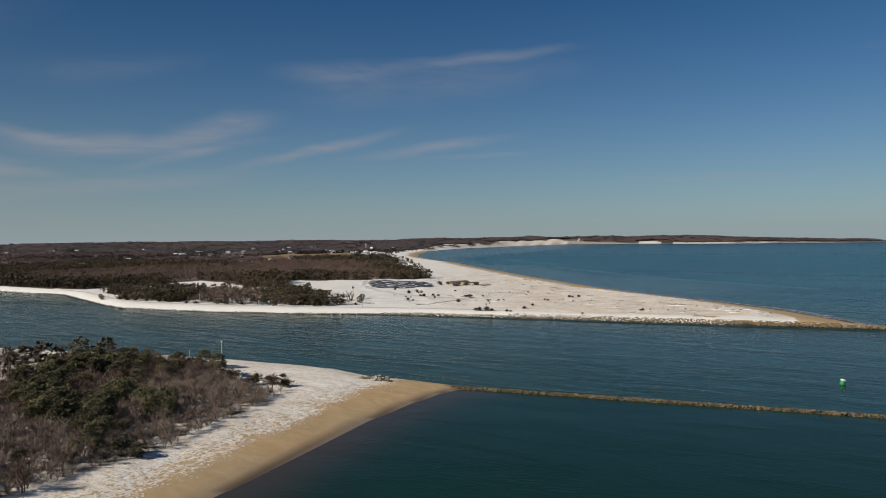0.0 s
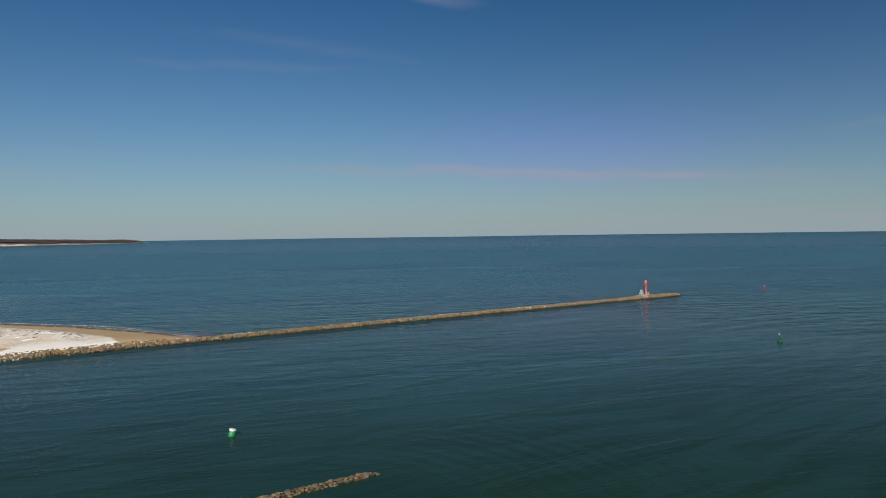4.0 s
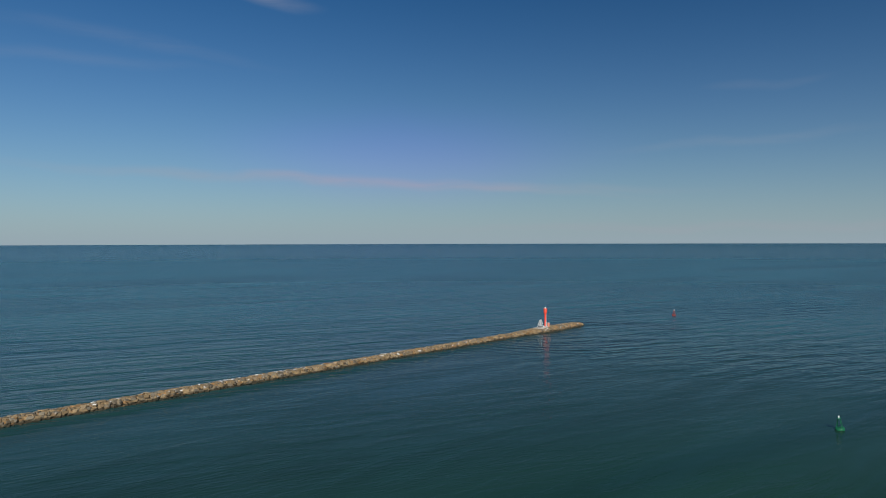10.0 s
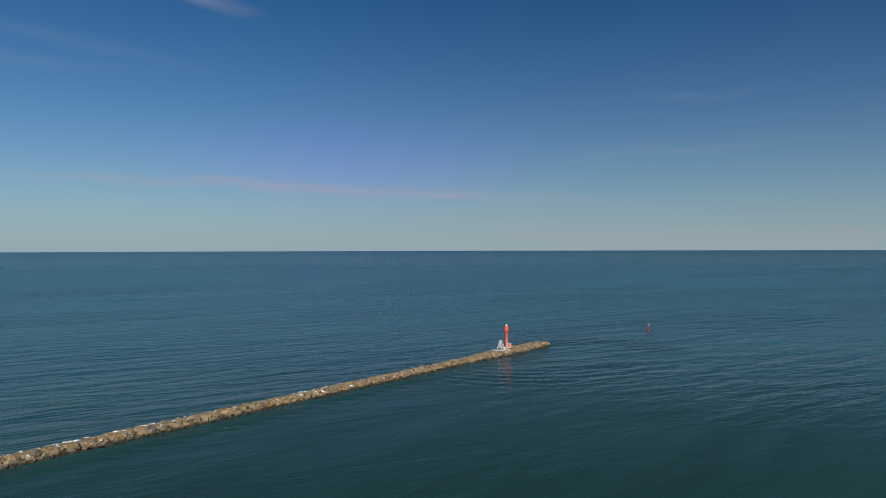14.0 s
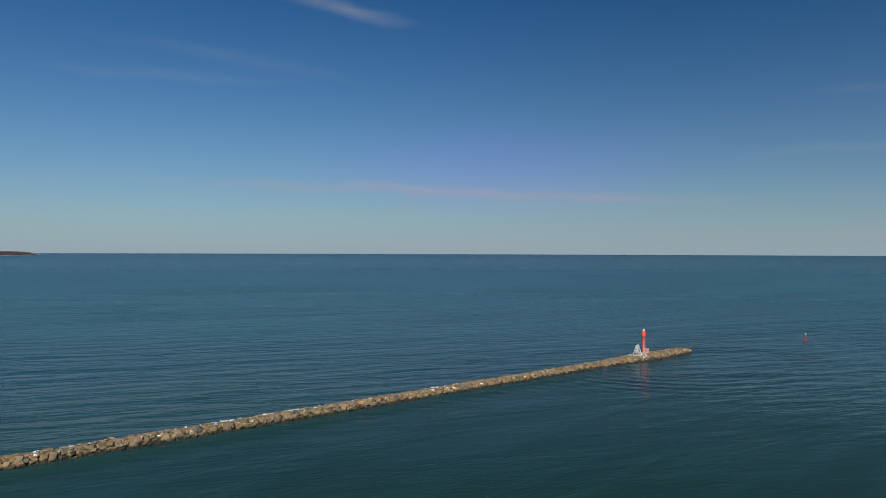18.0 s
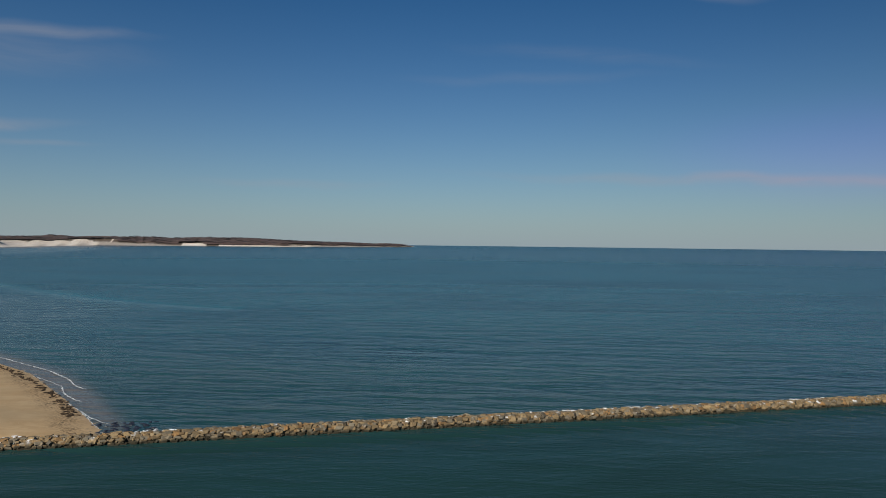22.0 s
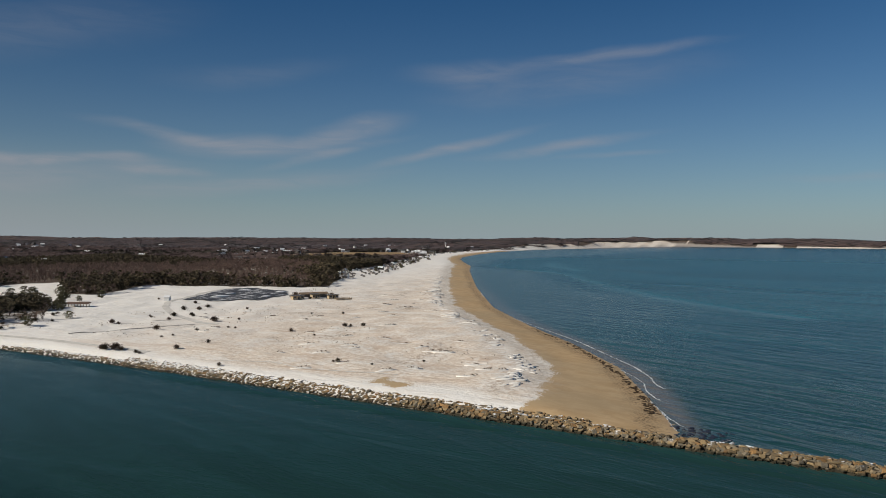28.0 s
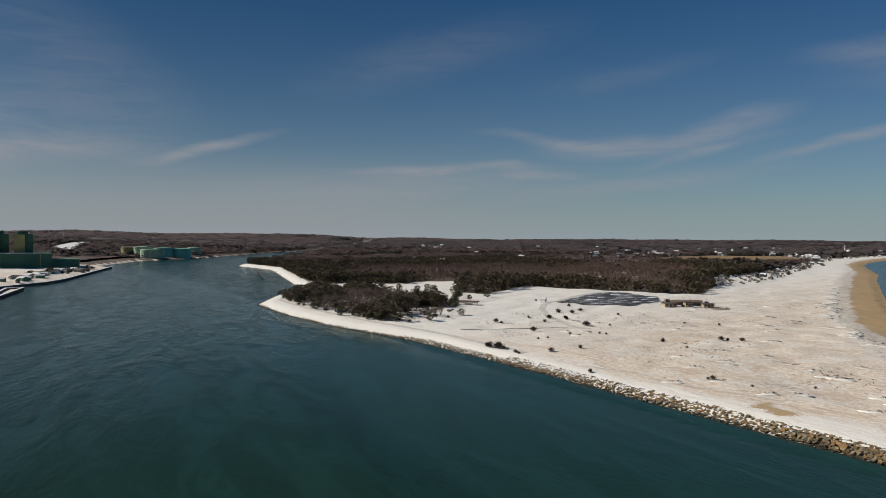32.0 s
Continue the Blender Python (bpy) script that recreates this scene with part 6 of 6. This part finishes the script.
# ---- posts, tower, tanks and plant ----
def build_poles():
    for x, y, tall, text in ((-518.2, -194.7, 8.0, "tall grey lamp post by the snowy bank"), (-531.6, -194.7, 4.6, "short thin grey pole by the snowy bank"), (-565.3, 8, 6.2, "grey lamp post on the canal path"), (-683.1, 0, 6.0, "grey lamp post on the canal path")):
        p = thing("lamp_post", x, y, height(x, y), label=text, category="lamp post")
        part("base", lathe(bmesh.new(), [(0.25, -0.3), (0.25, 0.3), (0.16, 0.4)], 10), CONCRETE, p)
        part("pole", rod(bmesh.new(), (0, 0, 0.3), (0, 0, tall), 0.1, 0.07), STEEL, p)
        if tall > 5:
            part("lamp_head", box(bmesh.new(), -0.35, -0.25, tall, 0.35, 0.25, tall + 0.3, 0.06), STEEL, p)
    for x, y, text in ((-495.5, -213.1, "blue notice board among shrubs"), (-631.8, -1, "blue sign by the canal path")):
        s = thing("sign", x, y, height(x, y), 10, label=text, category="sign")
        for k in (-1.2, 1.2):
            part("post", box(bmesh.new(), k - 0.08, -0.08, -0.4, k + 0.08, 0.08, 1.0), STEEL, s)
        part("panel", box(bmesh.new(), -1.4, -0.14, 0.9, 1.4, -0.06, 1.8, 0.02), BLUE, s)
    wreck = thing("piling_row", -1020, 73, 0, 167, label="row of old dark timber pilings in the cove", category="pilings")
    for k in range(18):
        part("piling", rod(bmesh.new(), (k * 7, 0, -3), (k * 7 + 0.3, 0.2, 1.0 + 0.4 * (k % 3)), 0.5, 0.4, 8), BARK, wreck)
    part("walkway", box(bmesh.new(), -1, -0.5, 0.5, 120, 0.5, 0.8), BARK, wreck)


def build_water_tower():
    t = thing("water_tower", -1826, 2602, height(-1826, 2602) + 3, label="white water tower above the far trees", category="water tower")
    t.scale = (0.7, 0.7, 0.7)
    part("shaft", lathe(bmesh.new(), [(3.2, -8), (2.6, 2), (2.6, 15)], 20), WHITE, t, smooth=True)
    part("tank", lathe(bmesh.new(), [(2.6, 16), (5.0, 17), (5.0, 26), (4.6, 27), (1, 27.4)], 20), WHITE, t, smooth=True)


def build_plant():
    plant_site = thing("power_station", -1330, -150, 2.5, label="green-clad power station with two tall boiler houses", category="power station")
    part("turbine_hall", box(bmesh.new(), -90, -190, -2, 14, 29, 19, 0.3), PLANT, plant_site)
    for k, (y0, y1) in enumerate(((-14, -2), (-44, -30))):
        part("boiler_house", box(bmesh.new(), -60, y0, 19.05, -8, y1 + 10, 44.5, 0.3), PLANT, plant_site)
        # The sunlit look of the front is put into its colour.
        part("boiler_front", box(bmesh.new(), -7.95, y0, 19.1, 2, y1, 43.5, 0.2), PLANTLIGHT, plant_site, "yellow-green cladding in a painted sunlit tone")
        part("roof_house", box(bmesh.new(), -40, y0 + 4, 44.55, -20, y1 + 4, 48, 0.2), PLANT, plant_site)
    for k in range(14):
        part("cladding_rib", box(bmesh.new(), 14.02, -180 + k * 15, -1, 14.6, -178.6 + k * 15, 18.5), PLANTLIGHT if k % 4 == 1 else PLANT, plant_site)
    part("roof_parapet", box(bmesh.new(), 12.5, -190.5, 19.05, 14.5, 29.5, 20.0), SNOW, plant_site)
    part("annex", box(bmesh.new(), -40, 29.05, -2, 6, 62, 11, 0.2), PLANT, plant_site)
    stack = thing("chimney", -1370, -230, 2.5, label="tall slim grey chimney behind the power station", category="chimney")
    part("shaft", lathe(bmesh.new(), [(4.5, -1), (3.0, 60), (2.6, 150)], 20), CONCRETE, stack, smooth=True)
    for x, y, r, h, mat, text in ((-1690, 60, 22, 16, TANK, "wide pale green storage tank"), (-1743, 90, 19, 17.5, TANKTEAL, "teal storage tank"), (-1739, 123, 17, 16, TANKTEAL, "teal storage tank"), (-1754, 51, 16, 19, TANK, "tall pale green storage tank"),
                                  (-1840, 166, 14, 16, TANK, "small pale green storage tank"), (-1779, 34, 19, 18, TANKTAN, "ochre storage tank")):
        t = thing("storage_tank", x, y, height(x, y), label=text + " near the canal bank", category="tank", group="oil tanks")
        part("shell", lathe(bmesh.new(), [(r, -3), (r, h)], 36), mat, t, smooth=False)
        part("roof", lathe(bmesh.new(), [(r + 0.2, h + 0.01), (r * 0.6, h + 0.7), (0.5, h + 1.2)], 36), mat, t, smooth=True)
        part("wind_girder", lathe(bmesh.new(), [(r + 0.1, h * 0.86), (r + 0.5, h * 0.87), (r + 0.5, h * 0.89), (r + 0.1, h * 0.9)], 36), mat, t)
    rng = random.Random(2)
    for k in range(26):
        x, y = -1005 - k * 9 - rng.uniform(0, 6), -165 + k * 3.1 + rng.uniform(-14, 6)
        s = rng.uniform(3, 9)
        b = thing("dock_shed", x, y, height(x, y), rng.uniform(0, 90), label="low grey shed on the snowy wharf", category="shed", group="wharf sheds")
        part("wall", gable_walls(bmesh.new(), s * 1.4, s, 2.8, 4.0), rng.choice((WHITE, SHINGLE, SHINGLE, PLANT, CONCRETE)), b)
        part("roof", gable(bmesh.new(), s * 1.4, s, 2.82, 4.02, 0.2), rng.choice((ROOF, SNOW)), b)
    hill = sheet("snow_slope", SLOPE, SNOW, 0.6, "open snowy slope between dark woods", "slope", step=7.0)


def build_quay():
    """Dark sheet-pile walls along the wharf edge, each with a snowy cap."""
    line = [p for p in CANAL_S if -1345 < p[0] < -840]
    for (ax, ay), (bx, by) in zip(line, line[1:]):
        wall = thing("quay_wall", ax, ay, 0, math.degrees(math.atan2(by - ay, bx - ax)), label="dark sheet-pile quay wall with snow on its cap", category="quay", group="wharf quays")
        n = math.hypot(bx - ax, by - ay)
        part("piling", box(bmesh.new(), 0, -0.9, -3, n, 0.5, 1.9), BARK, wall)
        part("cap", box(bmesh.new(), 0.05, -1.1, 1.91, n - 0.05, 0.8, 2.3, 0.05), SNOW, wall)
    r = random.Random(19)
    for k in range(26):
        f = r.uniform(0, 1)
        x, y = -1040 - 260 * f + r.uniform(-10, 10), -150 + 92 * f - r.uniform(6, 44)
        plant(r.choice(BUSHES + PINES), x, y, r.uniform(2.5, 6.0), r.uniform(1.0, 1.5), rng=r, label="dark evergreen beside the snowy wharf")


def build_masts():
    """A radio mast and power-line pylons on the far ridge."""
    mast = thing("radio_mast", -2842, -35, height(-2842, -35), label="slim grey lattice radio mast on the far ridge", category="mast")
    for a in (0, 120, 240):
        c, d = math.cos(radians(a)), math.sin(radians(a))
        part("leg", rod(bmesh.new(), (1.1 * c, 1.1 * d, -2), (0.4 * c, 0.4 * d, 46), 0.2, 0.14, 5), STEEL, mast)
    for k in range(9):
        part("brace", rod(bmesh.new(), (-0.9 + 0.05 * k, 0, 3 + k * 4.8), (0.9 - 0.05 * k, 0.4, 3 + k * 4.8), 0.12, 0.12, 5), STEEL, mast)
    for x, y, tall in ((-2700, -186, 36), (-2712, -142, 34), (-2960, -118, 36), (-2980, -72, 34)):
        p = thing("pylon", x, y, height(x, y), label="grey lattice power-line pylon above the far woods", category="pylon", group="power-line pylons")
        for s in (-1, 1):
            for u in (-1, 1):
                part("leg", rod(bmesh.new(), (2.6 * s, 2.6 * u, -2), (0.5 * s, 0.5 * u, tall), 0.2, 0.14, 5), STEEL, p)
        for h, w in ((0.72, 5.5), (0.84, 4.6), (0.96, 3.6)):
            part("crossarm", box(bmesh.new(), -0.25, -w, tall * h, 0.25, w, tall * h + 0.4), STEEL, p)


def build_mound():
    """A steep dark hill on the far skyline beyond the canal."""
    bm = bmesh.new()
    rings = []
    for r, h in ((1.0, 0.0), (0.82, 0.45), (0.62, 0.85), (0.35, 1.0)):
        rings.append([bm.verts.new((r * 88 * math.cos(k * 0.2618) * (1 + 0.08 * math.sin(k * 2.3)), r * 88 * math.sin(k * 0.2618), h * 24 * (1 + 0.12 * math.sin(k * 1.7)))) for k in range(24)])
    for lo, hi in zip(rings, rings[1:]):
        for k in range(24):
            bm.faces.new((lo[k], lo[(k + 1) % 24], hi[(k + 1) % 24], hi[k]))
    bm.faces.new(rings[-1])
    ob = tagged(part("wooded_mound", bm, simple("mound_scrub", (0.035, 0.034, 0.038), 0.95, scale=0.05, vary=0.3), None, smooth=True), "dark flat-topped hill on the far skyline", "hill", kind="structure")
    ob.location = (-4218, 1484, 15)


# ---- surf and weed ----
def build_surf():
    rng = random.Random(9)
    bm = bmesh.new()

    def strip(points, wide):
        last = None
        n = len(points)
        for k, (x, y, a) in enumerate(points):
            w = wide * math.sin(math.pi * (k + 0.5) / n) ** 0.6 * rng.uniform(0.35, 1.2)
            nx, ny = -math.sin(a), math.cos(a)
            j = rng.uniform(-0.25, 0.25)
            pair = [bm.verts.new((x + nx * (s * w / 2 + j), y + ny * (s * w / 2 + j), 0.09 + float(lift(np.array(x), np.array(y))))) for s in (-1, 1)]
            if last:
                bm.faces.new((last[0], pair[0], pair[1], last[1]))
            last = pair

    for line, wide, odds in (([(-389.9, 188.9), (-366.3, 163.5), (-349.8, 144.8), (-329, 117.6), (-313.6, 97.7), (-304.4, 82.3), (-298.2, 68.3), (-293.6, 61.9)], 0.75, 1.0), ([(-315.4, 87.8), (-308.5, 78.7), (-302.9, 69.9), (-299.3, 58.7), (-294.5, 49.6), (-291.2, 46.1)], 0.5, 1.0),
                             ([(-290.2, 36.1), (-285.7, 27.8), (-282.2, 22.7), (-279.2, 19.8)], 0.7, 1.0), ([(-295, 45), (-289, 34), (-284, 22), (-281, 15)], 0.4, 0.6), ([(-455, 262), (-425, 228), (-391, 190)], 0.8, 0.85), ([(-592, 505), (-532, 404), (-466, 285)], 0.9, 0.5), ([(-720, 735), (-640, 590)], 1.2, 0.5)):
        points = along(line, 0.8 if line[0][0] > -400 else 2.5)
        k = 0
        while k < len(points) - 4:
            n = rng.randint(8, 26)
            if rng.random() < odds:
                strip(points[k:k + n], wide * rng.uniform(0.5, 1.2))
            k += n - 2
    tagged(part("surf", bm, FOAM, None), "thin white lines of breaking surf", "surf", kind="stuff")
    weed = bmesh.new()
    for _ in range(260):
        k = rng.random()
        line = [(-390, 178), (-353.1, 134.5), (-326, 95.4), (-312.7, 72.5), (-300.9, 50.2), (-292, 28)]
        line = [(px + 2.0, py + 1.2) for px, py in line]
        i = min(int(k * 5), 4)
        f = k * 5 - i
        x = line[i][0] + (line[i + 1][0] - line[i][0]) * f + rng.gauss(0, 0.9)
        y = line[i][1] + (line[i + 1][1] - line[i][1]) * f + rng.gauss(0, 0.9)
        m = Matrix.LocRotScale((x, y, height(x, y) + 0.05), Euler((0, 0, rng.uniform(0, 3))), (rng.uniform(0.3, 0.9), rng.uniform(0.25, 0.5), 0.2))
        bmesh.ops.create_icosphere(weed, subdivisions=1, radius=1, matrix=m)
    tagged(part("seaweed", weed, simple("dried_seaweed", (0.07, 0.045, 0.025), 0.9), None), "dark wrack line of dried seaweed on the sand", "seaweed", kind="stuff")
    reef = bmesh.new()
    for _ in range(60):
        x, y = rng.uniform(-284, -269), rng.uniform(9, 21)
        m = Matrix.LocRotScale((x, y, -0.03), Euler((0, 0, rng.uniform(0, 3))), (rng.uniform(0.5, 1.3), rng.uniform(0.4, 0.9), rng.uniform(0.12, 0.3)))
        bmesh.ops.create_icosphere(reef, subdivisions=1, radius=1, matrix=m)
    tagged(part("low_rocks", reef, simple("wet_dark_rock", (0.03, 0.032, 0.045), 0.4), None), "dark wet rocks awash beside the jetty", "rocks", kind="stuff")


build_village()
build_bath_house()
build_roads()
build_poles()
build_wood_homes()
build_water_tower()
build_plant()
build_quay()
build_masts()
build_mound()
build_surf()
